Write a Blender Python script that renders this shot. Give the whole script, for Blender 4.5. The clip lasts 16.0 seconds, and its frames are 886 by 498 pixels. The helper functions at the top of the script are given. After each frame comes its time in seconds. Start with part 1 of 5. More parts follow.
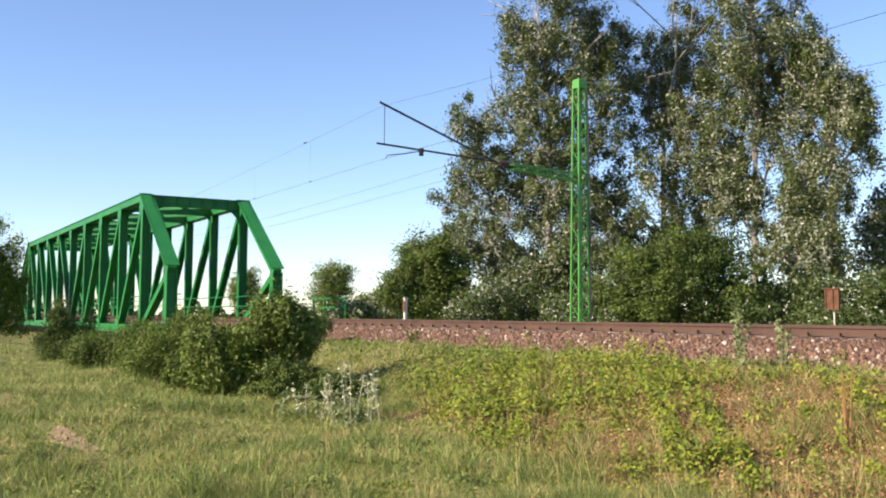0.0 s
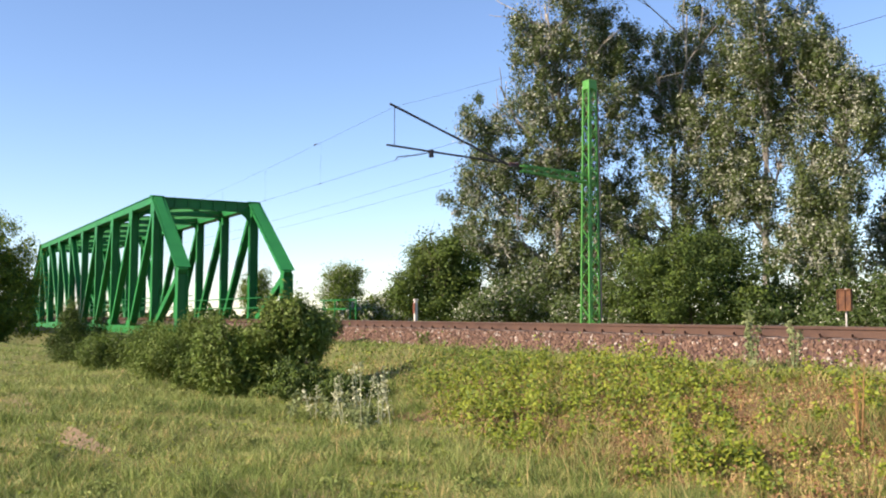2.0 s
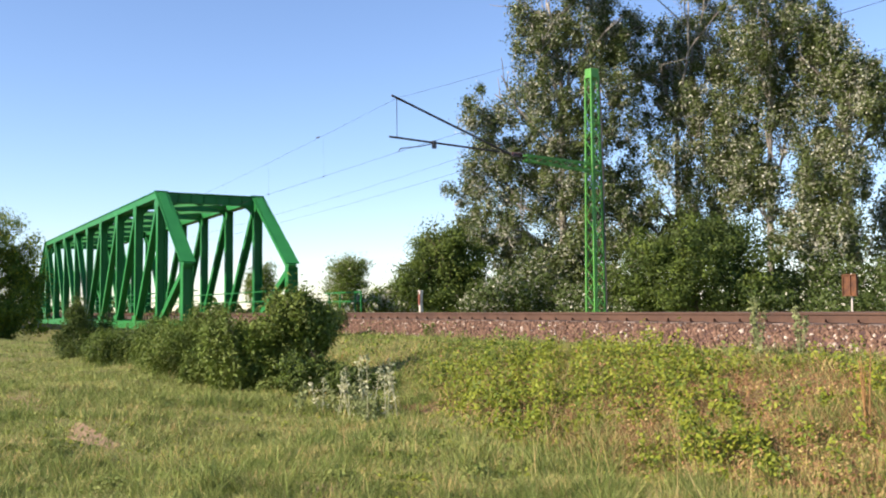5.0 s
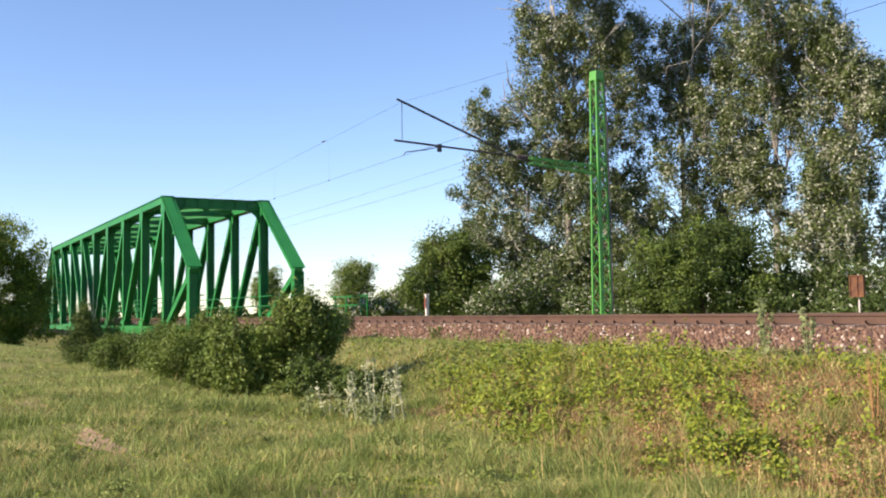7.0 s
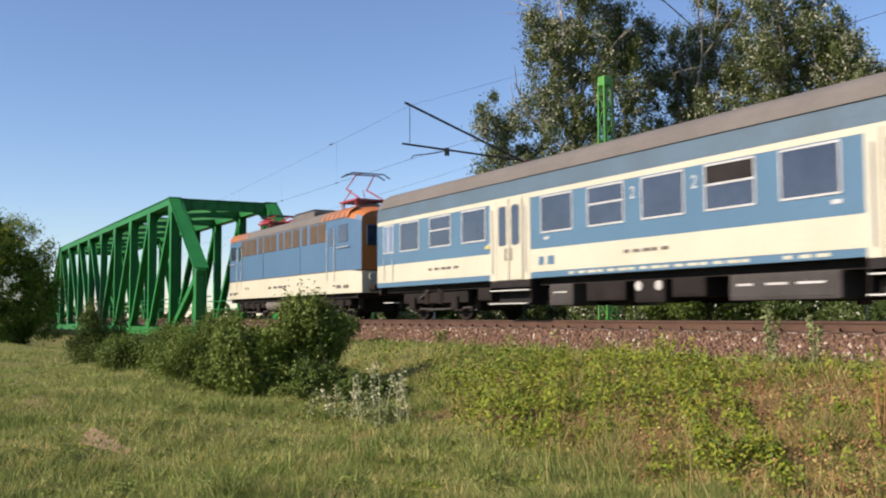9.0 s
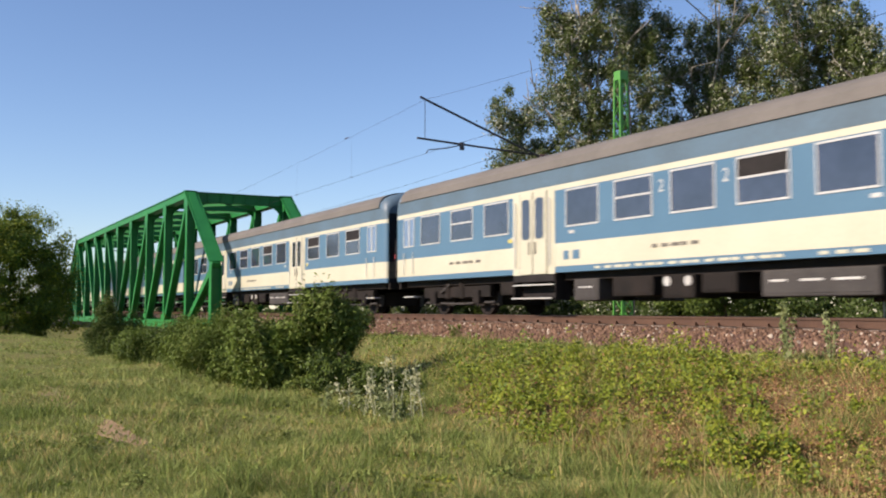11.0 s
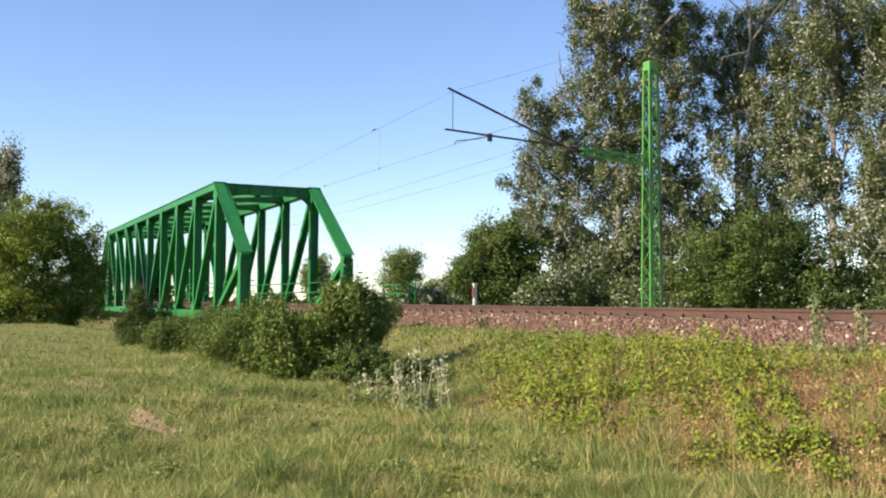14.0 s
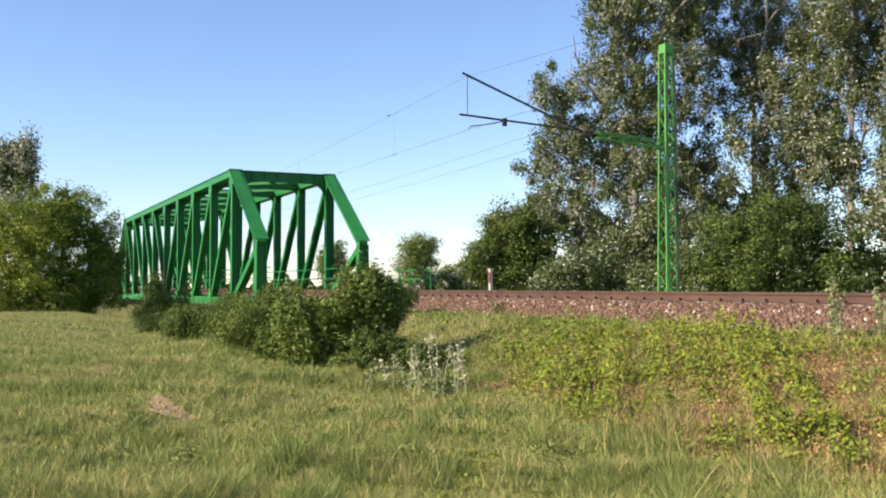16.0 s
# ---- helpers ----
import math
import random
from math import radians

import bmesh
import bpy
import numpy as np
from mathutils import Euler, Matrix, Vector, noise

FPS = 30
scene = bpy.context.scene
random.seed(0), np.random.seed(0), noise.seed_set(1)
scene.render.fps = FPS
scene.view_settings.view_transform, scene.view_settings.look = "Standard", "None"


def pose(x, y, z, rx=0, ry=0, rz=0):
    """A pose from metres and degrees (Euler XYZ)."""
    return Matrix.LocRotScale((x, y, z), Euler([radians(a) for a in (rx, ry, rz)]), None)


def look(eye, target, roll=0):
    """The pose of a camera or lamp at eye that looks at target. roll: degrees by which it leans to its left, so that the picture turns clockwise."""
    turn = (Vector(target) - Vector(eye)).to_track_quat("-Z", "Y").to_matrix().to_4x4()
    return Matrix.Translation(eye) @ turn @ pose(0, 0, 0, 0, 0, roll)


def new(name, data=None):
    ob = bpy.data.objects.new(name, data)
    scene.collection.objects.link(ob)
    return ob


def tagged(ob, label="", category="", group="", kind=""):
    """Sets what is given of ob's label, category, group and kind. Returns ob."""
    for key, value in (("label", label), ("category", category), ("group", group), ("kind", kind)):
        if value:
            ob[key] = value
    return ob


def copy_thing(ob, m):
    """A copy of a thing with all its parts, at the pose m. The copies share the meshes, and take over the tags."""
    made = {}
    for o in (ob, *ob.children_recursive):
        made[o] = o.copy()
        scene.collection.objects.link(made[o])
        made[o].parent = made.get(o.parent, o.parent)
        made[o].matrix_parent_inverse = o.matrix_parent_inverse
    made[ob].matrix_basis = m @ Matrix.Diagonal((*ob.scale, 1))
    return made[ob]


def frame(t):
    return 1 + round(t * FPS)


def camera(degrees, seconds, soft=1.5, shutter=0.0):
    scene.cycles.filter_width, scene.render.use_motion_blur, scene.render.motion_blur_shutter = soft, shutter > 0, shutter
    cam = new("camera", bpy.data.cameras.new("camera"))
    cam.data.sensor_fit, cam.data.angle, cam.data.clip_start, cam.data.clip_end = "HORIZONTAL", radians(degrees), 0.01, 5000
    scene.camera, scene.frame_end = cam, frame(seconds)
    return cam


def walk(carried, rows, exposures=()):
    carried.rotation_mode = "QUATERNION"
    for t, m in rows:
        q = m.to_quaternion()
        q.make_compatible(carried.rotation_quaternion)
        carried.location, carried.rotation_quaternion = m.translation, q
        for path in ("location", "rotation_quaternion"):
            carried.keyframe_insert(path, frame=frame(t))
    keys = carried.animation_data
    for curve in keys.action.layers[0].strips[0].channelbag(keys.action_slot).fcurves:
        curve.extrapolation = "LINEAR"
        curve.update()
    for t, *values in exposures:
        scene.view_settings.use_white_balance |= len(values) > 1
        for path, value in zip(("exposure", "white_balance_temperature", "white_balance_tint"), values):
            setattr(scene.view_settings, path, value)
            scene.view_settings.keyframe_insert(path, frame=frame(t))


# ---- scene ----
EYE = (0.0, -14.224, 0.123)


def aim(yaw, pitch, roll):
    a, b = radians(yaw), radians(pitch)
    way = Vector((-math.sin(a) * math.cos(b), math.cos(a) * math.cos(b), math.sin(b)))
    return look(EYE, Vector(EYE) + 10 * way, roll)


cam = camera(49.34, 16.0, soft=2.0, shutter=0.15)
walk(cam, [
    (0.0, aim(59.382, 3.969, 0.342)),
    (0.5, aim(59.489, 4.138, 0.402)),
    (1.0, aim(59.834, 4.334, 0.578)),
    (1.5, aim(59.997, 4.260, 0.649)),
    (2.0, aim(59.987, 4.052, 0.302)),
    (2.5, aim(59.741, 3.778, 0.075)),
    (3.0, aim(59.661, 3.589, -0.254)),
    (3.5, aim(59.839, 3.421, -0.611)),
    (4.0, aim(60.075, 3.386, -0.565)),
    (6.5, aim(60.516, 3.726, -0.680)),
    (7.0, aim(60.588, 3.721, -0.842)),
    (7.5, aim(60.615, 3.678, -0.702)),
    (8.0, aim(60.615, 3.714, -0.515)),
    (8.2, aim(60.645, 3.756, -0.493)),
    (8.5, aim(60.694, 3.816, -0.538)),
    (8.6, aim(60.746, 3.843, -0.492)),
    (9.0, aim(60.981, 3.945, -0.272)),
    (11.5, aim(62.225, 3.502, 0.399)),
    (11.6, aim(62.244, 3.471, 0.516)),
    (12.0, aim(62.431, 3.402, 0.348)),
    (12.5, aim(62.845, 3.366, 0.346)),
    (13.0, aim(63.121, 3.245, 0.343)),
    (13.5, aim(63.300, 3.198, 0.340)),
    (14.0, aim(63.487, 3.102, 0.268)),
    (14.5, aim(63.893, 2.928, 0.205)),
    (15.0, aim(64.241, 2.801, 0.148)),
    (15.5, aim(64.435, 2.571, 0.170)),
    (16.0, aim(64.409, 2.240, -0.090)),
], exposures=[(0.0, 1.03, 6450, 20), (7.6, 1.03, 6450, 20), (8.5, 0.63, 6450, 20), (9.0, 0.56, 6450, 20), (11.5, 0.60, 6450, 20), (12.0, 0.84, 6450, 20), (13.0, 1.0, 6450, 20), (16.0, 1.0, 6450, 20)])

# ---- light ----
SUN = Vector((-0.05, -0.85, 0.51)).normalized()      # towards the sun
world = bpy.data.worlds.new("sky")
scene.world = world
world.use_nodes = True
wn = world.node_tree
sky = wn.nodes.new("ShaderNodeTexSky")
sky.sky_type, sky.sun_disc = "NISHITA", False
sky.sun_elevation = math.asin(SUN.z)
sky.sun_rotation = math.atan2(SUN.x, SUN.y)
sky.air_density, sky.dust_density, sky.ozone_density = 1.0, 0.0, 4.1
wn.nodes["Background"].inputs["Strength"].default_value = 0.101
wn.links.new(sky.outputs["Color"], wn.nodes["Background"].inputs["Color"])
sun_data = bpy.data.lights.new("sun", "SUN")
sun_data.energy, sun_data.angle, sun_data.color = 5.0, radians(0.53), (1.0, 0.87, 0.70)
sun = new("sun", sun_data)
sun.matrix_world = look(SUN * 50, (0, 0, 0))


# ---- materials ----
def mat(name, col, rough=0.6, metal=0.0, col2=None, scale=3.0, fine=40.0, bump=0.0, island=0.0, obj=0.0, leaf=0.0, spec=0.5):
    """Base colour that drifts to col2 in patches and in fine grain; island or obj: brightness spread per leaf or per object."""
    m = bpy.data.materials.new(name)
    m.use_nodes = True
    n, l = m.node_tree.nodes, m.node_tree.links
    b = n["Principled BSDF"]
    b.inputs["Roughness"].default_value, b.inputs["Metallic"].default_value = rough, metal
    b.inputs["Specular IOR Level"].default_value = spec
    col2 = col2 or tuple(c * 0.75 for c in col)
    tc = n.new("ShaderNodeTexCoord")
    big, small = n.new("ShaderNodeTexNoise"), n.new("ShaderNodeTexNoise")
    big.inputs["Scale"].default_value, small.inputs["Scale"].default_value = scale, fine
    big.inputs["Detail"].default_value, small.inputs["Detail"].default_value = 4, 3
    for t in (big, small):
        l.new(tc.outputs["Object"], t.inputs["Vector"])
    add = n.new("ShaderNodeMath")
    add.operation = "MULTIPLY_ADD"
    l.new(small.outputs["Fac"], add.inputs[0])
    add.inputs[1].default_value = 0.5
    l.new(big.outputs["Fac"], add.inputs[2])
    ramp = n.new("ShaderNodeMapRange")
    ramp.inputs["From Min"].default_value, ramp.inputs["From Max"].default_value = 0.52, 0.98
    l.new(add.outputs[0], ramp.inputs["Value"])
    mix = n.new("ShaderNodeMix")
    mix.data_type = "RGBA"
    mix.inputs["A"].default_value, mix.inputs["B"].default_value = (*col, 1), (*col2, 1)
    l.new(ramp.outputs[0], mix.inputs["Factor"])
    out = mix.outputs["Result"]
    if island or obj:
        src = n.new("ShaderNodeNewGeometry").outputs["Random Per Island"] if island else n.new("ShaderNodeObjectInfo").outputs["Random"]
        v = n.new("ShaderNodeMapRange")
        v.inputs["To Min"].default_value, v.inputs["To Max"].default_value = 1 - (island or obj), 1 + (island or obj)
        l.new(src, v.inputs["Value"])
        hsv = n.new("ShaderNodeHueSaturation")
        l.new(v.outputs[0], hsv.inputs["Value"])
        l.new(out, hsv.inputs["Color"])
        out = hsv.outputs["Color"]
    l.new(out, b.inputs["Base Color"])
    if bump:
        bp = n.new("ShaderNodeBump")
        bp.inputs["Strength"].default_value, bp.inputs["Distance"].default_value = 0.6, bump
        l.new(small.outputs["Fac"], bp.inputs["Height"])
        l.new(bp.outputs[0], b.inputs["Normal"])
    if leaf:
        tr, ms = n.new("ShaderNodeBsdfTranslucent"), n.new("ShaderNodeMixShader")
        l.new(out, tr.inputs["Color"])
        ms.inputs[0].default_value = leaf
        l.new(b.outputs[0], ms.inputs[1])
        l.new(tr.outputs[0], ms.inputs[2])
        l.new(ms.outputs[0], n["Material Output"].inputs["Surface"])
    return m


M_BRIDGE = mat("bridge_green_paint", (0.022, 0.195, 0.046), 0.45, 0, (0.014, 0.138, 0.035), 0.8, 25, 0.002, spec=0.22)
M_MAST = mat("mast_green_paint", (0.0756, 0.2856, 0.0378), 0.5, 0, (0.0588, 0.2184, 0.0336), 1.5, 30)
M_RAIL = mat("rusty_rail", (0.115, 0.062, 0.036), 0.7, 0.3, (0.07, 0.037, 0.023), 2, 40, 0.002)
M_RAILHEAD = mat("worn_rail_head", (0.1848, 0.1596, 0.1428), 0.35, 0.9, (0.1344, 0.1008, 0.084), 3, 40)
M_SLEEPER = mat("weathered_concrete_sleeper", (0.168, 0.1344, 0.1092), 0.9, 0, (0.1008, 0.0714, 0.0546), 2, 30, 0.006, obj=0.15, spec=0.12)
M_BALLAST_BED = mat("ballast_bed", (0.135, 0.078, 0.057), 0.95, 0, (0.066, 0.043, 0.037), 5, 30, 0.03, spec=0.12)
M_STONE = mat("ballast_stone", (0.19, 0.117, 0.077), 0.92, 0, (0.11, 0.067, 0.045), 3, 20, 0.0, island=0.45, spec=0.12)
M_PALE_STONE = mat("pale_ballast_stone", (0.46, 0.40, 0.31), 0.9, 0, (0.2772, 0.2184, 0.168), 3, 20, 0.0, island=0.25, spec=0.12)
M_GROUND = mat("dry_meadow_soil", (0.125, 0.148, 0.039), 0.95, 0, (0.178, 0.162, 0.062), 0.35, 9, 0.04, spec=0.12)
M_BARE = mat("bare_path_soil", (0.37, 0.25, 0.15), 0.95, 0, (0.28, 0.2, 0.11), 2, 20, 0.02, spec=0.12)
M_GRASS = mat("meadow_grass", (0.225, 0.285, 0.064), 0.7, 0, (0.335, 0.345, 0.115), 0.45, 6, 0, island=0.5, leaf=0.3, spec=0.3)
M_GRASS_DARK = mat("fresh_dark_grass", (0.125, 0.182, 0.038), 0.65, 0, (0.18, 0.22, 0.052), 0.6, 6, 0, island=0.5, leaf=0.3, spec=0.3)
M_RED_SOIL = mat("reddish_embankment_soil", (0.2033, 0.1109, 0.0601), 0.95, 0, (0.1386, 0.097, 0.0462), 0.9, 12, 0.04, spec=0.12)
M_STRAW = mat("dry_grass", (0.54, 0.432, 0.1836), 0.8, 0, (0.432, 0.3024, 0.1188), 0.8, 6, 0, island=0.3, leaf=0.25, spec=0.3)
M_VINE = mat("bramble_leaf", (0.18, 0.235, 0.022), 0.6, 0, (0.28, 0.305, 0.03), 1.2, 6, 0, island=0.22, leaf=0.3, spec=0.25)
M_BROWNLEAF = mat("withered_leaf", (0.22, 0.11, 0.0528), 0.8, 0, (0.297, 0.165, 0.077), 1.2, 6, 0, island=0.35, leaf=0.2, spec=0.3)
M_BUSH = mat("shrub_leaf", (0.082, 0.135, 0.017), 0.6, 0, (0.13, 0.175, 0.026), 0.9, 6, 0, island=0.2, leaf=0.18, spec=0.25)
M_BUSH_DARK = mat("dark_shrub_leaf", (0.048, 0.082, 0.016), 0.6, 0, (0.072, 0.102, 0.022), 0.7, 6, 0, island=0.2, leaf=0.18, spec=0.25)
M_POPLAR = mat("poplar_leaf", (0.064, 0.095, 0.021), 0.42, 0, (0.104, 0.131, 0.034), 0.6, 6, 0, island=0.25, leaf=0.18, spec=0.4)
M_POPLAR_PALE = mat("poplar_leaf_pale_underside", (0.44, 0.44, 0.34), 0.5, 0, (0.29, 0.30, 0.21), 0.6, 6, 0, island=0.25, leaf=0.18, spec=0.4)
M_SILVER = mat("silvery_herb_leaf", (0.46, 0.46, 0.29), 0.75, 0, (0.30, 0.32, 0.17), 3, 10, 0, island=0.3, leaf=0.2, spec=0.3)
M_BARK = mat("pale_poplar_bark", (0.34, 0.32, 0.27), 0.9, 0, (0.1344, 0.1176, 0.0924), 2.5, 18, 0.02)
M_TWIG = mat("brown_twig_bark", (0.1092, 0.084, 0.0588), 0.9, 0, (0.0672, 0.0504, 0.0378), 3, 20, 0.01)
M_WHITE = mat("weathered_white_paint", (0.6048, 0.5712, 0.504), 0.7, 0, (0.42, 0.3528, 0.2772), 3, 25)
M_RUST = mat("orange_rust", (0.168, 0.0546, 0.0235), 0.85, 0, (0.1008, 0.0336, 0.0168), 4, 30, 0.003)
M_BOARD = mat("brown_board_rust", (0.15, 0.062, 0.02), 0.85, 0, (0.06, 0.024, 0.012), 7, 30, 0.003)
M_STEEL = mat("grey_galvanised_steel", (0.084, 0.0798, 0.084), 0.5, 0.6, (0.0588, 0.0504, 0.0504), 4, 30)
M_COPPER = mat("dark_wire", (0.042, 0.042, 0.0462), 0.5, 0.6, (0.0294, 0.0294, 0.0336), 4, 30)
M_CERAMIC = mat("brown_ceramic", (0.084, 0.0378, 0.0252), 0.25, 0, (0.0588, 0.0252, 0.0168), 4, 30)
M_BLUE = mat("faded_blue_coach_paint", (0.076, 0.16, 0.235), 0.38, 0, (0.066, 0.14, 0.21), 0.7, 12)
M_LOCO_BLUE = mat("faded_blue_locomotive_paint", (0.066, 0.14, 0.228), 0.4, 0, (0.058, 0.123, 0.205), 0.7, 12)
M_CREAM = mat("cream_coach_paint", (0.52, 0.5, 0.375), 0.4, 0, (0.455, 0.435, 0.32), 0.8, 14)
M_GRIMY_BLUE = mat("grimy_grey_blue_paint", (0.085, 0.14, 0.185), 0.5, 0, (0.07, 0.105, 0.13), 0.9, 14)
# end-wall cream: dirt and the wall's shade, both put into the colour
M_DIRTY_SHADED_CREAM = mat("dirty_shaded_cream_paint", (0.13, 0.115, 0.085), 0.7, 0, (0.05, 0.045, 0.04), 1.2, 14, spec=0.2)
M_EQUIP = mat("dusty_dark_grey_steel", (0.055, 0.05, 0.045), 0.8, 0, (0.03, 0.027, 0.024), 2, 20)
M_ROOF = mat("grimy_grey_roof", (0.1428, 0.1302, 0.1134), 0.8, 0, (0.1008, 0.0924, 0.0798), 0.7, 12)
# blue of the sooty end walls, with their shade painted in
M_DARKBLUE = mat("grimy_shaded_blue_end", (0.016, 0.021, 0.032), 0.75, 0, (0.009, 0.009, 0.010), 1.5, 14, spec=0.2)
M_UNDER = mat("sooty_underframe", (0.01, 0.009, 0.008), 0.85, 0, (0.022, 0.017, 0.014), 2, 20, 0.004, spec=0.2)
M_TANK = mat("dusty_grey_tank", (0.1344, 0.126, 0.1092), 0.8, 0, (0.084, 0.0756, 0.063), 2, 20)
M_BLACK = mat("black_rubber", (0.0126, 0.0118, 0.0118), 0.8, 0, (0.0252, 0.0218, 0.0202), 2, 20, spec=0.2)
M_ORANGE = mat("orange_front_paint", (0.46, 0.155, 0.032), 0.5, 0, (0.36, 0.115, 0.03), 1.5, 14)
M_RED = mat("red_pantograph_paint", (0.3528, 0.0294, 0.042), 0.5, 0, (0.252, 0.0252, 0.0294), 4, 20)
M_LOUVRE = mat("brown_louvre", (0.105, 0.068, 0.034), 0.6, 0, (0.075, 0.05, 0.027), 3, 30)
M_GLASS = mat("dark_window_glass", (0.042, 0.0546, 0.084), 0.08, 0, (0.0252, 0.0336, 0.0504), 1, 5, 0, spec=0.9)
M_FROST = mat("blue_tinted_window_glass", (0.1344, 0.2016, 0.3024), 0.15, 0, (0.1008, 0.1596, 0.252), 1, 5, 0, spec=0.9)
M_SIGN_YELLOW = mat("yellow_sign_paint", (0.62, 0.52, 0.10), 0.5, 0, (0.5, 0.42, 0.09), 3, 20)
M_ALU = mat("bare_aluminium_frame", (0.6048, 0.5964, 0.5544), 0.4, 0.3, (0.504, 0.4872, 0.4368), 3, 20)
M_CONCRETE = mat("grey_concrete", (0.252, 0.2352, 0.21), 0.9, 0, (0.168, 0.1512, 0.126), 1.5, 20, 0.01)


# ---- builders ----
def obj(name, bm, material, parent=None, label="", smooth=False):
    me = bpy.data.meshes.new(name)
    if smooth:
        for f in bm.faces:
            f.smooth = True
    bm.to_mesh(me)
    bm.free()
    for m in material if isinstance(material, (list, tuple)) else (material,):
        me.materials.append(m)
    ob = new(name, me)
    if parent:
        ob.parent = parent
    if label:
        ob["label"] = label
    return ob


def part(name, bm, material, parent, label="", smooth=False):
    return obj(name, bm, material, parent, label, smooth)


def thing(name, label, category, group="", at=(0, 0, 0), kind=""):
    ob = new(name)
    ob.location = at
    ob.empty_display_size = 0.2
    return tagged(ob, label, category, group, kind)


def box(x0, x1, y0, y1, z0, z1, bm=None, bevel=0.0):
    own = bm is None
    bm = bm or bmesh.new()
    r = bmesh.ops.create_cube(bm, size=1)["verts"]
    for v in r:
        v.co = ((x0 + x1) / 2 + v.co.x * (x1 - x0), (y0 + y1) / 2 + v.co.y * (y1 - y0), (z0 + z1) / 2 + v.co.z * (z1 - z0))
    if bevel and own:
        bmesh.ops.bevel(bm, geom=bm.edges[:], offset=bevel, segments=2, affect="EDGES", profile=0.5)
    return bm


def axes(p, q, side):
    p, q = Vector(p), Vector(q)
    d = (q - p).normalized()
    s = Vector(side)
    s = (s - d * s.dot(d)).normalized()
    return p, q, d, s, d.cross(s)


def bar(p, q, w, h, side=(0, 1, 0), bm=None):
    """A square bar from p to q: w along side, h across it."""
    bm = bm or bmesh.new()
    p, q, d, s, u = axes(p, q, side)
    vs = [bm.verts.new(c + s * (a * w / 2) + u * (b * h / 2)) for c in (p, q) for a, b in ((-1, -1), (1, -1), (1, 1), (-1, 1))]
    for f in ((3, 2, 1, 0), (4, 5, 6, 7), (0, 1, 5, 4), (1, 2, 6, 5), (2, 3, 7, 6), (3, 0, 4, 7)):
        bm.faces.new([vs[i] for i in f])
    bmesh.ops.recalc_face_normals(bm, faces=bm.faces[:])
    return bm


def ibeam(p, q, w, h, t=0.03, side=(0, 1, 0), bm=None):
    """Two flanges facing side, w apart and h wide, with a web between."""
    bm = bm or bmesh.new()
    p, q, d, s, u = axes(p, q, side)
    for a in (-1, 1):
        o = s * (a * (w - t) / 2)
        bar(p + o, q + o, t, h, side, bm)
    bar(p, q, w - 2 * t, t, side, bm)
    return bm


def tube(points, r, n=8, bm=None, r2=None):
    bm = bm or bmesh.new()
    pts = [Vector(p) for p in points]
    rings = []
    for i, c in enumerate(pts):
        d = (pts[min(i + 1, len(pts) - 1)] - pts[max(i - 1, 0)]).normalized()
        s = d.orthogonal().normalized()
        u = d.cross(s)
        rr = r if r2 is None else r + (r2 - r) * i / (len(pts) - 1)
        rings.append([bm.verts.new(c + (s * math.cos(a) + u * math.sin(a)) * rr) for a in (2 * math.pi * k / n for k in range(n))])
    for a, b in zip(rings, rings[1:]):
        for k in range(n):
            # match each ring to the next by nearest start
            bm.faces.new((a[k], a[(k + 1) % n], b[(k + 1) % n], b[k]))
    bm.faces.new(rings[0][::-1])
    bm.faces.new(rings[-1])
    return bm


def disc(c, r, w, n=20, bm=None):
    """A wheel-like cylinder whose axle is along y."""
    c = Vector(c)
    return tube((c - Vector((0, w / 2, 0)), c + Vector((0, w / 2, 0))), r, n, bm)


def extrude_x(profile, x0, x1, bm=None, steps=1):
    """A closed (y, z) profile drawn out along x."""
    bm = bm or bmesh.new()
    rings = [[bm.verts.new((x0 + (x1 - x0) * k / steps, y, z)) for y, z in profile] for k in range(steps + 1)]
    n = len(profile)
    for a, b in zip(rings, rings[1:]):
        for i in range(n):
            bm.faces.new((a[i], a[(i + 1) % n], b[(i + 1) % n], b[i]))
    bm.faces.new(rings[0])
    bm.faces.new(rings[-1][::-1])
    bmesh.ops.recalc_face_normals(bm, faces=bm.faces[:])
    return bm


RNG = np.random.default_rng(7)


def leaf_mesh(name, centres, size, material, up=0.3, slot=None, aspect=0.6, out=None):
    """Small four-cornered leaves at the centres, each turned its own way."""
    n = len(centres)
    nrm = RNG.normal(size=(n, 3))
    if out is not None:
        nrm += out
    nrm[:, 2] += up
    nrm /= np.linalg.norm(nrm, axis=1)[:, None]
    a = np.cross(nrm, RNG.normal(size=(n, 3)))
    a /= np.linalg.norm(a, axis=1)[:, None]
    b = np.cross(nrm, a)
    s = (size * (0.6 + 0.8 * RNG.random(n)))[:, None]
    v = np.stack((centres - a * s / 2, centres + b * s * aspect / 2 + nrm * s * 0.08, centres + a * s / 2, centres - b * s * aspect / 2 + nrm * s * 0.08), 1).reshape(-1, 3)
    me = bpy.data.meshes.new(name)
    me.vertices.add(4 * n)
    me.vertices.foreach_set("co", v.astype(np.float32).ravel())
    me.loops.add(4 * n)
    me.loops.foreach_set("vertex_index", np.arange(4 * n, dtype=np.int32))
    me.polygons.add(n)
    me.polygons.foreach_set("loop_start", np.arange(0, 4 * n, 4, dtype=np.int32))
    for m in material if isinstance(material, (list, tuple)) else (material,):
        me.materials.append(m)
    if slot is not None:
        me.polygons.foreach_set("material_index", slot.astype(np.int32))
    me.update()
    return me


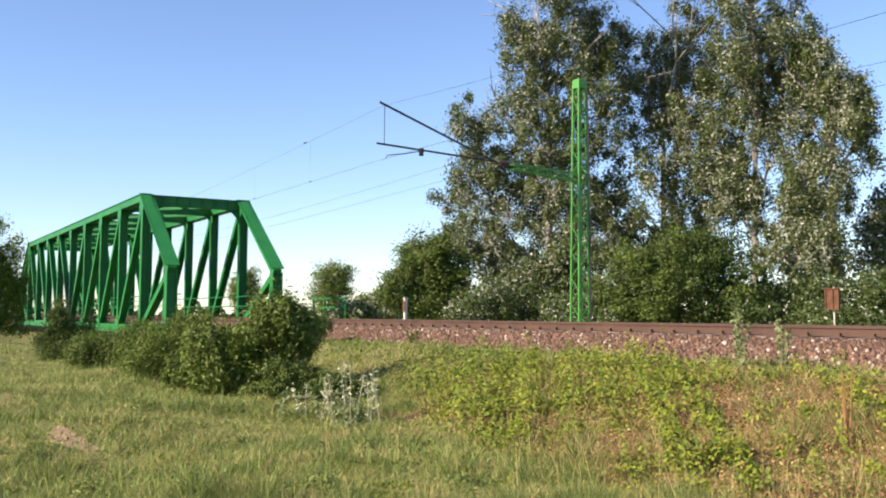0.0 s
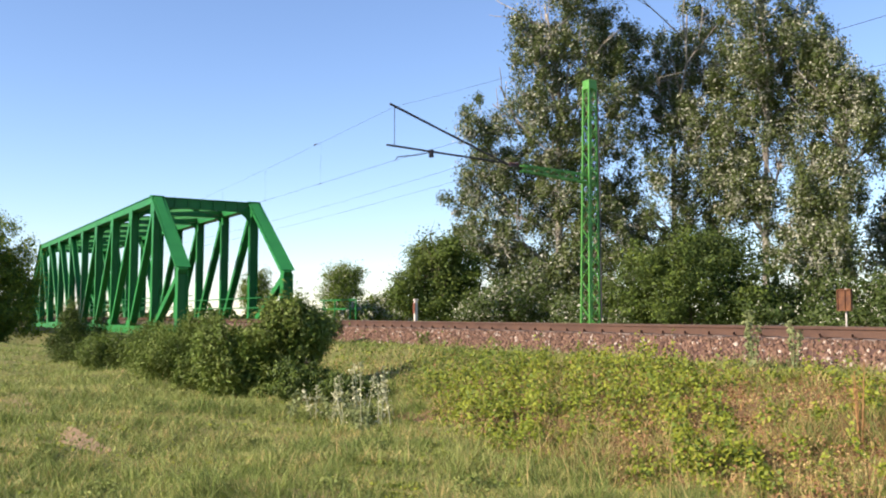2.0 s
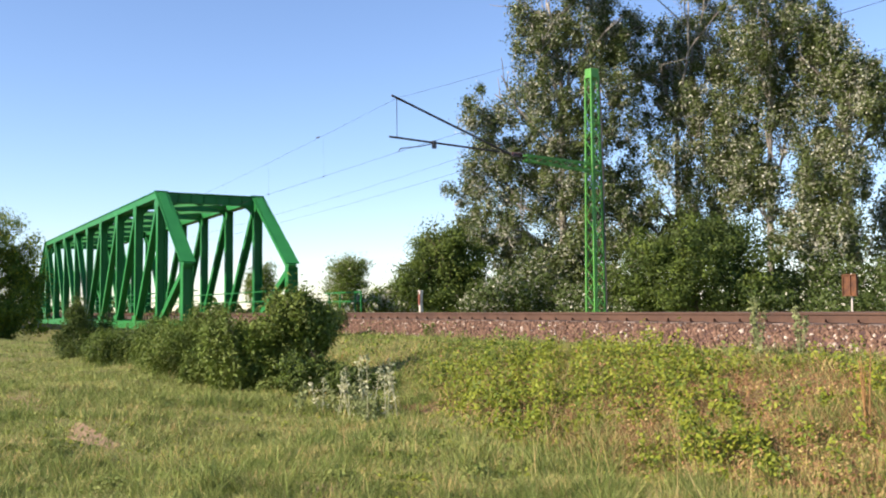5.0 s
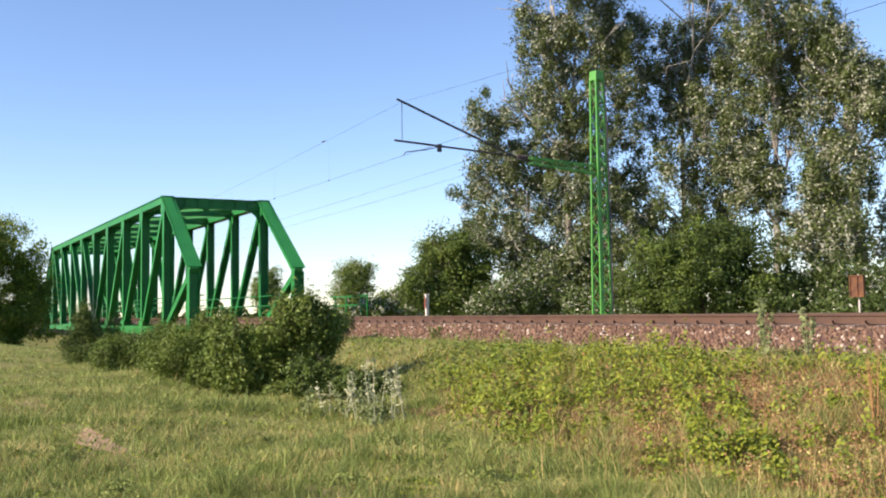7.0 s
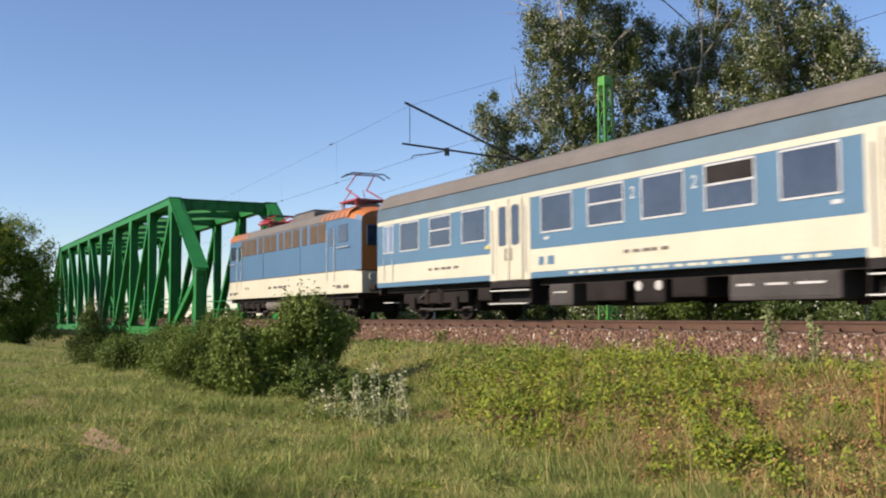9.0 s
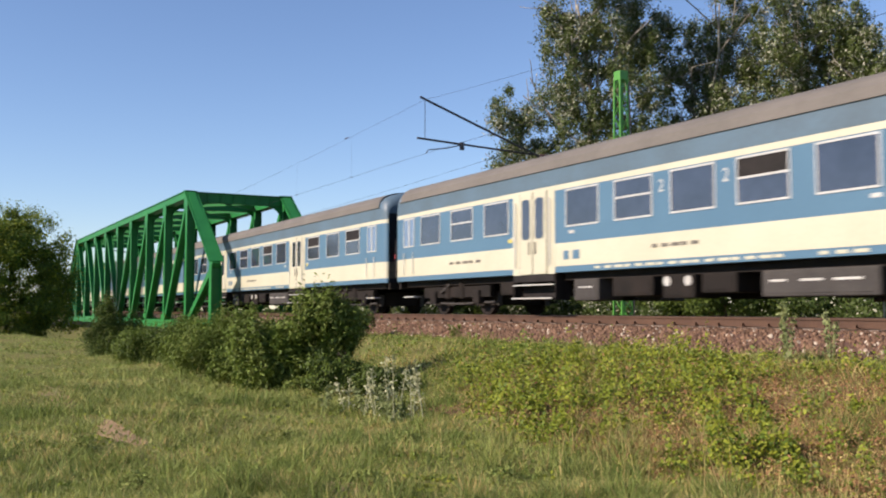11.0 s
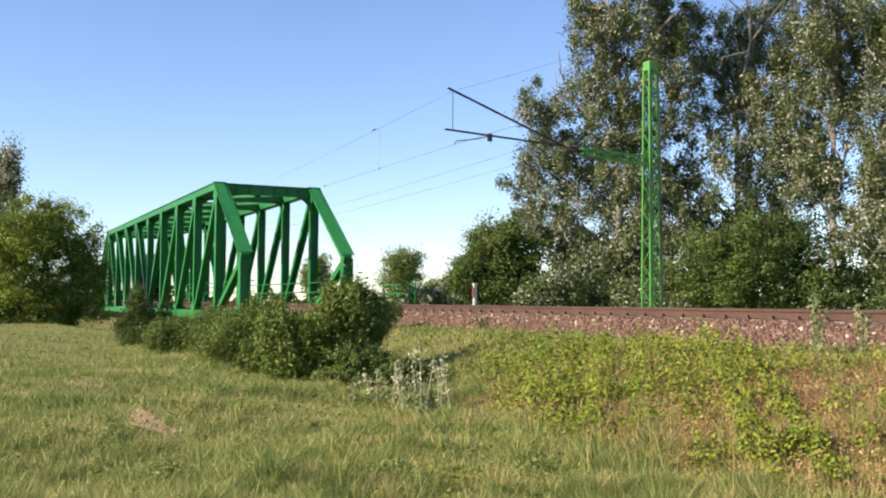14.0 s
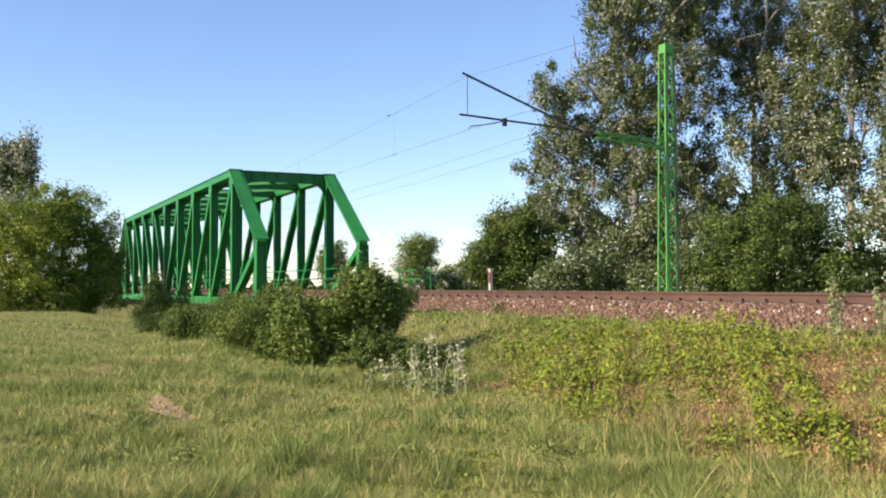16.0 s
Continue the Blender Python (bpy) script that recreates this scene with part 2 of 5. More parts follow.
def blade_mesh(name, roots, height, width, material, lean=0.35, slot=None):
    """Grass blades: narrow triangles that lean their own way."""
    n = len(roots)
    ang = RNG.random(n) * 2 * np.pi
    h = height * (0.5 + RNG.random(n))
    side = np.stack((np.cos(ang), np.sin(ang), np.zeros(n)), 1) * (width * (0.6 + 0.8 * RNG.random(n)))[:, None]
    tip = roots + np.stack((RNG.normal(size=n) * lean * h, RNG.normal(size=n) * lean * h, h), 1)
    v = np.stack((roots - side / 2, roots + side / 2, tip), 1).reshape(-1, 3)
    me = bpy.data.meshes.new(name)
    me.vertices.add(3 * n)
    me.vertices.foreach_set("co", v.astype(np.float32).ravel())
    me.loops.add(3 * n)
    me.loops.foreach_set("vertex_index", np.arange(3 * n, dtype=np.int32))
    me.polygons.add(n)
    me.polygons.foreach_set("loop_start", np.arange(0, 3 * n, 3, dtype=np.int32))
    for m in material if isinstance(material, (list, tuple)) else (material,):
        me.materials.append(m)
    if slot is not None:
        me.polygons.foreach_set("material_index", slot.astype(np.int32))
    me.update()
    return me


# ---- ground ----
def smooth01(v):
    v = np.clip(v, 0, 1)
    return v * v * (3 - 2 * v)


BANK_END, BANK_FAR = -46.0, -93.0      # the embankment stops at the two abutments


def hills(x, y):
    return 0.10 * np.sin(x * 0.31 + 1.3) * np.sin(y * 0.43 + 0.4) + 0.05 * np.sin(x * 1.1 + y * 0.7) + 0.03 * np.sin(x * 2.3 - y * 1.9)


def ground_z(x, y):
    """Meadow, with the embankment of the track along the x axis and the dip under the bridge."""
    x, y = np.asarray(x, float), np.asarray(y, float)
    base = -1.45 + hills(x, y) * np.clip((np.abs(y) - 2.5) / 3, 0, 1)
    near = smooth01((8.2 - np.abs(y)) / 5.4)
    top = -0.60
    along = smooth01((x - BANK_END) / 3.0) + smooth01((BANK_FAR - x) / 3.0)
    dip = 1.1 * smooth01(1 - np.abs(x + 68) / 20) * smooth01((9 - np.abs(y + 0.5)) / 6)
    return base + (top - base) * near * np.clip(along, 0, 1) - dip


def sheet(name, xs, ys, material, zf, label, category="", kind="structure"):
    X, Y = np.meshgrid(xs, ys, indexing="ij")
    co = np.stack((X, Y, zf(X, Y)), -1).reshape(-1, 3)
    ny = len(ys)
    i, j = np.meshgrid(np.arange(len(xs) - 1), np.arange(ny - 1), indexing="ij")
    a = (i * ny + j).ravel()
    me = bpy.data.meshes.new(name)
    me.from_pydata(co.tolist(), [], np.stack((a, a + ny, a + ny + 1, a + 1), 1).tolist())
    for p in me.polygons:
        p.use_smooth = True
    me.materials.append(material)
    return tagged(new(name, me), label, category, kind=kind)


gx = np.concatenate((np.array([-3000, -1200, -500, -250, -160]), np.arange(-120, 12, 0.5), np.array([20, 40, 80, 160, 500, 1500])))
gy = np.concatenate((np.array([-1500, -500, -200, -80, -40, -25]), np.arange(-18, 14, 0.4), np.array([18, 24, 32, 45, 60, 90, 160, 400, 1000, 3000])))
sheet("ground", gx, gy, M_GROUND, ground_z, "dry late-summer meadow soil with a low railway embankment", "ground")


# ---- track ----
def ballast_profile():
    return [(-3.0, -0.78), (-1.75, -0.24), (1.75, -0.24), (3.0, -0.78)]


def build_track():
    tr = thing("railway_track", "single railway track with rusty rails on reddish crushed-stone ballast", "railway track", kind="structure")
    part("ballast_bed", extrude_x(ballast_profile(), BANK_END + 1.6, 90), M_BALLAST_BED, tr, "reddish-brown crushed stone bed")
    part("ballast_bed", extrude_x(ballast_profile(), -170, BANK_FAR - 1.6), M_BALLAST_BED, tr, "reddish-brown crushed stone bed")
    for side in (-1, 1):
        y = side * 0.7535
        bm = bmesh.new()
        box(-170, 90, y - 0.07, y + 0.07, -0.172, -0.152, bm)
        box(-170, 90, y - 0.012, y + 0.012, -0.152, -0.04, bm)
        box(-170, 90, y - 0.036, y + 0.036, -0.04, -0.004, bm)
        rail = part("rail", bm, M_RAIL, tr, "rust-brown steel rail")
        part("rail_head", box(-170, 90, y - 0.028, y + 0.028, -0.004, 0.0), M_RAILHEAD, rail, "bright worn running surface")
    sl = box(-0.13, 0.13, -1.25, 1.25, -0.40, -0.178, bevel=0.02)
    clip = bmesh.new()
    for y in (-0.7535, 0.7535):
        box(-0.09, 0.09, y - 0.17, y + 0.17, -0.178, -0.160, clip)
        for d in (-0.10, 0.10):
            box(-0.035, 0.035, y + d - 0.03, y + d + 0.03, -0.160, -0.115, clip)
    a = part("sleeper", sl, M_SLEEPER, tr)
    c = part("rail_clip", clip, M_RAIL, a)
    a.location.x = 6
    for k in range(1, 230):
        s = a.copy()
        scene.collection.objects.link(s)
        s.parent, s.location.x = tr, 6 - 0.62 * k
        d = c.copy()
        scene.collection.objects.link(d)
        d.parent = s
    return tr


def stone_cloud(name, n, material, y_of, label, size, xr):
    x = xr[0] + (xr[1] - xr[0]) * RNG.random(n)
    y = y_of(n)
    z = np.interp(np.abs(y), (0, 1.75, 3.0), (-0.24, -0.24, -0.78)) + 0.01
    c = np.stack((x, y, z), 1)
    s = (size * (0.5 + RNG.random(n)))[:, None]
    base = np.array(((1, 0, -.6), (-.5, .87, -.6), (-.5, -.87, -.6), (.1, .1, 1.0), (.75, .5, .35), (-.8, .2, .3), (.1, -.8, .4)))
    faces = np.array(((0, 4, 1), (1, 5, 2), (2, 6, 0), (0, 6, 4), (1, 4, 5), (2, 5, 6), (4, 3, 5), (5, 3, 6), (6, 3, 4)))
    ang = RNG.random(n) * 6.283
    v = np.repeat(base[None], n, 0) * (0.6 + 0.8 * RNG.random((n, 7, 3)))
    cx, sx = np.cos(ang)[:, None], np.sin(ang)[:, None]
    v = np.stack((v[..., 0] * cx - v[..., 1] * sx, v[..., 0] * sx + v[..., 1] * cx, v[..., 2]), -1) * s[:, None] + c[:, None]
    f = (faces[None] + (np.arange(n) * 7)[:, None, None]).reshape(-1)
    me = bpy.data.meshes.new(name)
    me.vertices.add(7 * n)
    me.vertices.foreach_set("co", v.astype(np.float32).ravel())
    me.loops.add(len(f))
    me.loops.foreach_set("vertex_index", f.astype(np.int32))
    me.polygons.add(9 * n)
    me.polygons.foreach_set("loop_start", np.arange(0, len(f), 3, dtype=np.int32))
    me.materials.append(material)
    me.update()
    return tagged(new(name, me), label, "ballast", kind="stuff")


build_track()
near = lambda n: -0.9 - 2.05 * RNG.random(n) ** 0.9
stone_cloud("ballast_stones", 30000, M_STONE, near, "reddish-brown crushed ballast stones beside the rails", 0.032, (-46, 2))
stone_cloud("pale_ballast_stones", 1500, M_PALE_STONE, near, "pale grey ballast stones scattered among the brown ones", 0.034, (-46, 2))
stone_cloud("inner_ballast_stones", 9000, M_STONE, lambda n: -0.68 + 2.4 * RNG.random(n), "crushed ballast stones between the rails", 0.035, (-46, 2))


# ---- bridge ----
XB, PANEL, HB, HW = -49.05, 5.0, 6.15, 2.52     # near hip, panel length, top and half width
XK, HK = XB + 5.1, 2.33
ZB = -0.62                                       # bottom chord
NP = 8


def build_bridge():
    br = thing("railway_bridge", "green-painted riveted steel truss railway bridge with sloping end portals", "railway bridge", at=(0, 0, 0))
    P = lambda n, bm, label="": part(n, bm, M_BRIDGE, br, label)
    xe = XB - NP * PANEL
    xk2 = xe - 5.1
    for s in (-1, 1):
        y = s * HW
        ch = bar((XB + 0.1, y, HB - 0.19), (xe - 0.1, y, HB - 0.19), 0.44, 0.36)
        bar((XB + 0.1, y, HB + 0.005), (xe - 0.1, y, HB + 0.005), 0.56, 0.03, (0, 1, 0), ch)
        bar((XB + 0.1, y, HB - 0.36), (xe - 0.1, y, HB - 0.36), 0.52, 0.025, (0, 1, 0), ch)
        P("top_chord", ch)
        bc = ibeam((XK + 0.15, y, ZB), (xk2 - 0.15, y, ZB), 0.42, 0.42, 0.03)
        P("bottom_chord", bc)
        for x0, x1 in ((XB, XK), (xe, xk2)):
            ep = bar((x0, y, HB - 0.2), (x1, y, HK - 0.2), 0.40, 0.36)
            bar((x0 - 0.02 * (x1 - x0), y, HB + 0.02), (x1 + 0.06 * (1 if x1 > x0 else -1), y, HK + 0.02), 0.70, 0.035, (0, 1, 0), ep)
            epo = P("end_post", ep)
            n_r = 26
            for side_r in (-0.30, 0.30):
                rv = bmesh.new()
                for j in range(n_r):
                    f = (j + 0.5) / n_r
                    px, pz = x0 + (x1 - x0) * f, HB + 0.04 + (HK - HB) * f
                    box(px - 0.022, px + 0.022, y + side_r - 0.018, y + side_r + 0.018, pz - 0.02, pz + 0.026, rv)
                rob = part("rivet_row", rv, M_BRIDGE, epo)
                rob["kind"] = "stuff"
            d = 1 if x1 > x0 else -1
            P("portal_leg", ibeam((x1 - d * 0.10, y, HK - 0.15), (x1 - d * 0.10, y, ZB), 0.50, 0.46, 0.035))
            P("knee_brace", ibeam((x1 - d * 0.25, y, HK - 0.30), (x0 + d * 0.1, y, ZB + 0.1), 0.34, 0.30, 0.03))
        for k in range(NP + 1):
            x = XB - k * PANEL
            P("vertical_post", ibeam((x, y, ZB), (x, y, HB - 0.36), 0.42, 0.38 if k in (0, NP) else 0.30, 0.028))
            gp = bar((x - 0.45, y - 0.225 * 1, ZB + 0.12), (x + 0.45, y - 0.225, ZB + 0.12), 0.02, 0.75)
            P("gusset_plate", gp)
            P("gusset_plate", bar((x - 0.40, y - 0.235, HB - 0.55), (x + 0.40, y - 0.235, HB - 0.55), 0.02, 0.60))
            if k < NP:
                xn = x - PANEL
                if k < NP // 2:
                    P("diagonal", ibeam((x - 0.1, y, HB - 0.4), (xn + 0.1, y, ZB + 0.2), 0.36, 0.28, 0.028))
                else:
                    P("diagonal", ibeam((xn + 0.1, y, HB - 0.4), (x - 0.1, y, ZB + 0.2), 0.36, 0.28, 0.028))
        # walkway handrail along the inside of the truss
        for z in (0.55, 1.05):
            P("handrail", tube(((XK, y - s * 0.45, z), (xk2, y - s * 0.45, z)), 0.028, 6))
    for k in range(NP + 1):
        x = XB - k * PANEL
        deep = k in (0, NP)
        zt, zb = HB - 0.03, HB - (0.56 if deep else 0.42)
        b = ibeam((x, -HW + 0.2, (zt + zb) / 2), (x, HW - 0.2, (zt + zb) / 2), zt - zb, 0.26 if deep else 0.16, 0.025, (0, 0, 1))
        if deep:
            for j in range(1, 7):
                yy = -HW + 0.2 + j * (2 * HW - 0.4) / 7
                bar((x, yy, zb + 0.03), (x, yy, zt - 0.03), 0.03, 0.24, (0, 1, 0), b)
        P("portal_beam" if deep else "cross_beam", b)
        for s in (-1, 1):
            # curved corner bracket
            bm = bmesh.new()
            r = 0.95 if deep else 0.55
            pts = [(0, 0), (r, 0)] + [(r - r * math.sin(a), -r + r * math.cos(a) + 0) for a in [j * math.pi / 16 for j in range(1, 8)]] + [(0, -r)]
            yi = s * (HW - 0.2)
            lo = [bm.verts.new((x - 0.015, yi - s * py, zb + pz)) for py, pz in pts]
            hi = [bm.verts.new((x + 0.015, yi - s * py, zb + pz)) for py, pz in pts]
            n = len(pts)
            bm.faces.new(lo)
            bm.faces.new(hi[::-1])
            for i in range(n):
                bm.faces.new((lo[i], hi[i], hi[(i + 1) % n], lo[(i + 1) % n]))
            bmesh.ops.recalc_face_normals(bm, faces=bm.faces[:])
            P("corner_bracket", bm)
        P("floor_beam", ibeam((x, -HW, ZB + 0.02), (x, HW, ZB + 0.02), 0.5, 0.28, 0.025, (0, 0, 1)))
        if k < NP:
            xn = x - PANEL
            for a, b2 in (((x, -HW + 0.2), (xn, HW - 0.2)), ((x, HW - 0.2), (xn, -HW + 0.2))):
                z = HB - 0.22 if a[1] < 0 else HB - 0.30
                P("top_lateral", ibeam((a[0], a[1], z), (b2[0], b2[1], z), 0.20, 0.11, 0.015, (0, 0, 1)))
    for y in (-0.95, 0.95):
        P("stringer", ibeam((XK, y, -0.38), (xk2, y, -0.38), 0.34, 0.22, 0.02, (0, 0, 1)))
    return br


build_bridge()


def build_abutment(x0, x1):
    a = thing("bridge_abutment", "grey concrete abutment under the bridge end", "abutment", "bridge abutments")
    part("bearing_wall", box(x0, x1, -3.4, 3.4, -2.6, -0.74, bevel=0.04), M_CONCRETE, a)
    part("wing_wall", box(x0, x1, -4.4, -3.41, -2.6, -1.05, bevel=0.04), M_CONCRETE, a)
    part("wing_wall", box(x0, x1, 3.41, 4.4, -2.6, -1.05, bevel=0.04), M_CONCRETE, a)


build_abutment(XK - 1.4, XK + 0.6)
build_abutment(XB - NP * PANEL - 5.7, XB - NP * PANEL - 3.7)


# ---- overhead line ----
MX, MY = -27.9, 8.15


def lattice(bm, p, q, w0, w1, steps, rod, up):
    """Four corner angles with zigzag lacing from p to q; w0 and w1 are the widths at the ends."""
    p, q, d, s, u = axes(p, q, up)
    def corner(t, i):
        c = p.lerp(q, t)
        w = (w0 + (w1 - w0) * t) / 2
        a, b = ((-1, -1), (1, -1), (1, 1), (-1, 1))[i]
        return c + s * a * w + u * b * w
    for i in range(4):
        bar(corner(0, i), corner(1, i), rod * 1.7, rod * 1.7, up, bm)
    for k in range(steps):
        t0, t1 = k / steps, (k + 1) / steps
        for i in range(4):
            j = (i + 1) % 4
            a, b = (i, j) if k % 2 else (j, i)
            bar(corner(t0, a), corner(t1, b), rod * 1.3, rod * 0.5, up, bm)
    return bm


def build_mast():
    m = thing("catenary_mast", "bright green lattice steel mast beside the track with an outrigger arm", "catenary mast", at=(MX, MY, -1.0))
    part("mast_shaft", lattice(bmesh.new(), (0, 0, 0.15), (0, 0, 9.65), 0.50, 0.33, 20, 0.036, (0, 1, 0)), M_MAST, m)
    part("mast_cap", box(-0.19, 0.19, -0.19, 0.19, 9.58, 9.93, bevel=0.02), M_MAST, m)
    part("foundation", box(-0.6, 0.6, -0.6, 0.6, -0.5, 0.16, bevel=0.03), M_CONCRETE, m, "grey concrete footing")
    part("outrigger_arm", lattice(bmesh.new(), (0, 0.25, 6.22), (0, -3.05, 6.40), 0.30, 0.20, 10, 0.03, (0, 0, 1)), M_MAST, m)
    part("down_lead", tube(((0.30, 0.26, 0.2), (0.26, 0.24, 6.0), (0.20, 0.2, 9.5)), 0.025, 6), M_STEEL, m, "grey cable down the mast")
    return m


def build_cantilever():
    c = thing("catenary_bracket", "dark steel tube bracket with insulators that carries the contact wire", "overhead bracket", at=(MX, 5.05, 5.30))
    part("top_tube", tube(((0, -0.55, 0.18), (0, -5.20, 1.80)), 0.04, 8), M_STEEL, c)
    part("bracket_tube", tube(((0, -0.55, 0.22), (0, -5.30, 0.43)), 0.035, 8), M_STEEL, c)
    part("hanger_wire", tube(((0, -5.02, 1.72), (0, -5.02, 0.42)), 0.012, 5), M_COPPER, c)
    part("steady_arm", tube(((0, -3.62, 0.34), (0.05, -4.2, 0.18), (0.05, -4.92, 0.06), (0.05, -5.0, -0.06)), 0.018, 6), M_STEEL, c)
    part("clamp", box(-0.05, 0.05, -3.70, -3.56, 0.16, 0.42, bevel=0.01), M_STEEL, c)
    for z in (0.18, 0.24):
        bm = bmesh.new()
        for k in range(6):
            disc((0, -0.12 - 0.07 * k, z - 0.02 + 0.0 * k), 0.055, 0.03, 12, bm)
        part("insulator", bm, M_CERAMIC, c)
    return c


def wire(p, q, sag, r, label):
    n = 24
    p, q = Vector(p), Vector(q)
    pts = []
    for i in range(n + 1):
        t = i / n
        c = p.lerp(q, t)
        c.z -= 4 * sag * t * (1 - t)
        pts.append(c)
    return tagged(obj("overhead_wire", tube(pts, r, 5), M_COPPER), label, "overhead wire", "overhead wires")


build_mast()
build_cantilever()
CW = (MX + 0.05, 0.05, 5.24)
MW = (MX, 0.03, 7.02)
wire(CW, (-82, 0, 5.15), 0.05, 0.005, "dark contact wire above the track")
wire(CW, (32, 0.2, 5.25), 0.05, 0.005, "dark contact wire above the track")
wire(MW, (-84, 0, 5.75), 0.25, 0.004, "thin messenger wire above the contact wire")
wire(MW, (32, 0.2, 7.0), 1.1, 0.004, "thin messenger wire above the contact wire")
for y, z in ((4.6, 5.98), (4.8, 5.52)):
    wire((MX, y, z), (-94, y, z - 0.15), 0.45, 0.005, "grey feeder wire along the far side of the track")
    wire((MX, y, z), (32, y, z), 0.35, 0.005, "grey feeder wire along the far side of the track")
for k in range(1, 8):
    x = MX - 6.2 * k
    t = (MX - x) / 54.1
    zt = MW[2] + (5.75 - MW[2]) * ((MX - x) / 56.1) - 4 * 0.25 * ((MX - x) / 56.1) * (1 - (MX - x) / 56.1)
    zb = CW[2] + (5.15 - CW[2]) * t - 4 * 0.05 * t * (1 - t)
    ob = obj("dropper_wire", tube(((x, 0.03, zt), (x, 0.03, zb)), 0.0018, 4), M_COPPER)
    cl = obj("wire_clamp", box(x - 0.035, x + 0.035, 0.015, 0.045, zb - 0.03, zb + 0.03, bevel=0.005), M_STEEL)
    tagged(cl, "small dark clamp on the contact wire", "wire clamp", "wire clamps")
    tagged(ob, "thin dropper between messenger and contact wire", "overhead wire", "droppers")


ins = tube(((-34.75, 0.03, 6.80), (-34.65, 0.03, 6.80), (-34.48, 0.03, 6.80)), 0.028, 10, None, 0.016)
tagged(obj("wire_insulator", ins, M_CERAMIC), "small brown insulator on the messenger wire", "insulator")


# ---- line-side things ----
def build_marker_post():
    m = thing("marker_post", "weathered white line-side post with a rusty marker plate", "marker post", at=(-32.3, 3.25, -0.75))
    part("post", box(-0.06, 0.06, -0.06, 0.06, 0, 1.50, bevel=0.015), M_WHITE, m)
    part("post_cap", box(-0.08, 0.08, -0.08, 0.08, 1.50, 1.56, bevel=0.012), M_WHITE, m)
    part("marker_plate", box(-0.075, 0.075, -0.085, -0.062, 1.02, 1.42, bevel=0.006), M_RUST, m, "rusty brown plate")


def build_board():
    b = thing("signal_board", "rusty orange-brown sign box seen from behind on a pale post", "railway sign", at=(-13.55, 3.5, -0.70))
    part("post", tube(((0, 0.05, 0), (0, 0.05, 1.49)), 0.018, 8), M_WHITE, b, "pale painted tube")
    part("board", box(-0.15, 0.18, -0.02, 0.0, 1.02, 1.46, bevel=0.006), M_BOARD, b)
    rim = bmesh.new()
    for x0, x1, z0, z1 in ((-0.16, 0.19, 1.445, 1.47), (-0.16, 0.19, 1.005, 1.03), (-0.16, -0.135, 1.02, 1.46), (0.165, 0.19, 1.02, 1.46), (0.02, 0.045, 1.03, 1.45)):
        box(x0, x1, -0.05, 0.012, z0, z1, rim)
    part("rim", rim, M_BOARD, b)
    part("clip", box(-0.05, 0.05, 0.0, 0.08, 1.15, 1.20), M_STEEL, b)
    part("clip", box(-0.05, 0.05, 0.0, 0.08, 1.35, 1.40), M_STEEL, b)


def build_railing():
    r = thing("bridge_railing", "green steel tube railing at the bridge approach", "railing", at=(-44.0, 6.0, 0.0))
    for x in (-3.6, -2.2, -0.3, 0.4):
        part("railing_post", bar((x, 0, -1.35), (x, 0, 1.0), 0.06, 0.06), M_BRIDGE, r)
    for z in (0.98, 0.52):
        part("railing_bar", bar((-4.2, 0, z), (0.43, 0, z), 0.05, 0.06), M_BRIDGE, r)


build_marker_post()
build_board()
build_railing()


# ---- train ----
CL, LL, GAP = 26.95, 14.78, 0.75


def side_profile(w, z0, eave, top, n=7, tuck=0.0):
    """A rail vehicle's section: upright sides and a rounded roof, as (y, z)."""
    pts = [(-w, z0), (-w, eave)]
    for k in range(1, n + 1):
        a = math.pi * k / (n + 1)
        c, s = math.cos(a), math.sin(a)
        pts.append((-w * (abs(c) ** 0.7) * (1 if c > 0 else -1), eave + (top - eave) * s ** 0.8))
    return pts + [(w, eave), (w, z0)]


def roof_profile(w, eave, top, n=11):
    return [p for p in side_profile(w, eave - 0.02, eave, top, n)]


def end_profile_mesh(profile, x0, x1, shrink):
    """Section that narrows and drops from x0 to the end at x1."""
    bm = bmesh.new()
    rings = []
    zs = [z for _, z in profile]
    zmin = min(zs)
    for t in (0, 0.35, 0.7, 1.0):
        k = 1 - shrink * t * t
        kz = 1 - shrink * 0.7 * t * t
        rings.append([bm.verts.new((x0 + (x1 - x0) * t, y * k, zmin + (z - zmin) * kz)) for y, z in profile])
    n = len(profile)
    for a, b in zip(rings, rings[1:]):
        for i in range(n):
            bm.faces.new((a[i], a[(i + 1) % n], b[(i + 1) % n], b[i]))
    bm.faces.new(rings[-1])
    bm.faces.new(rings[0][::-1])
    bmesh.ops.recalc_face_normals(bm, faces=bm.faces[:])
    return bm


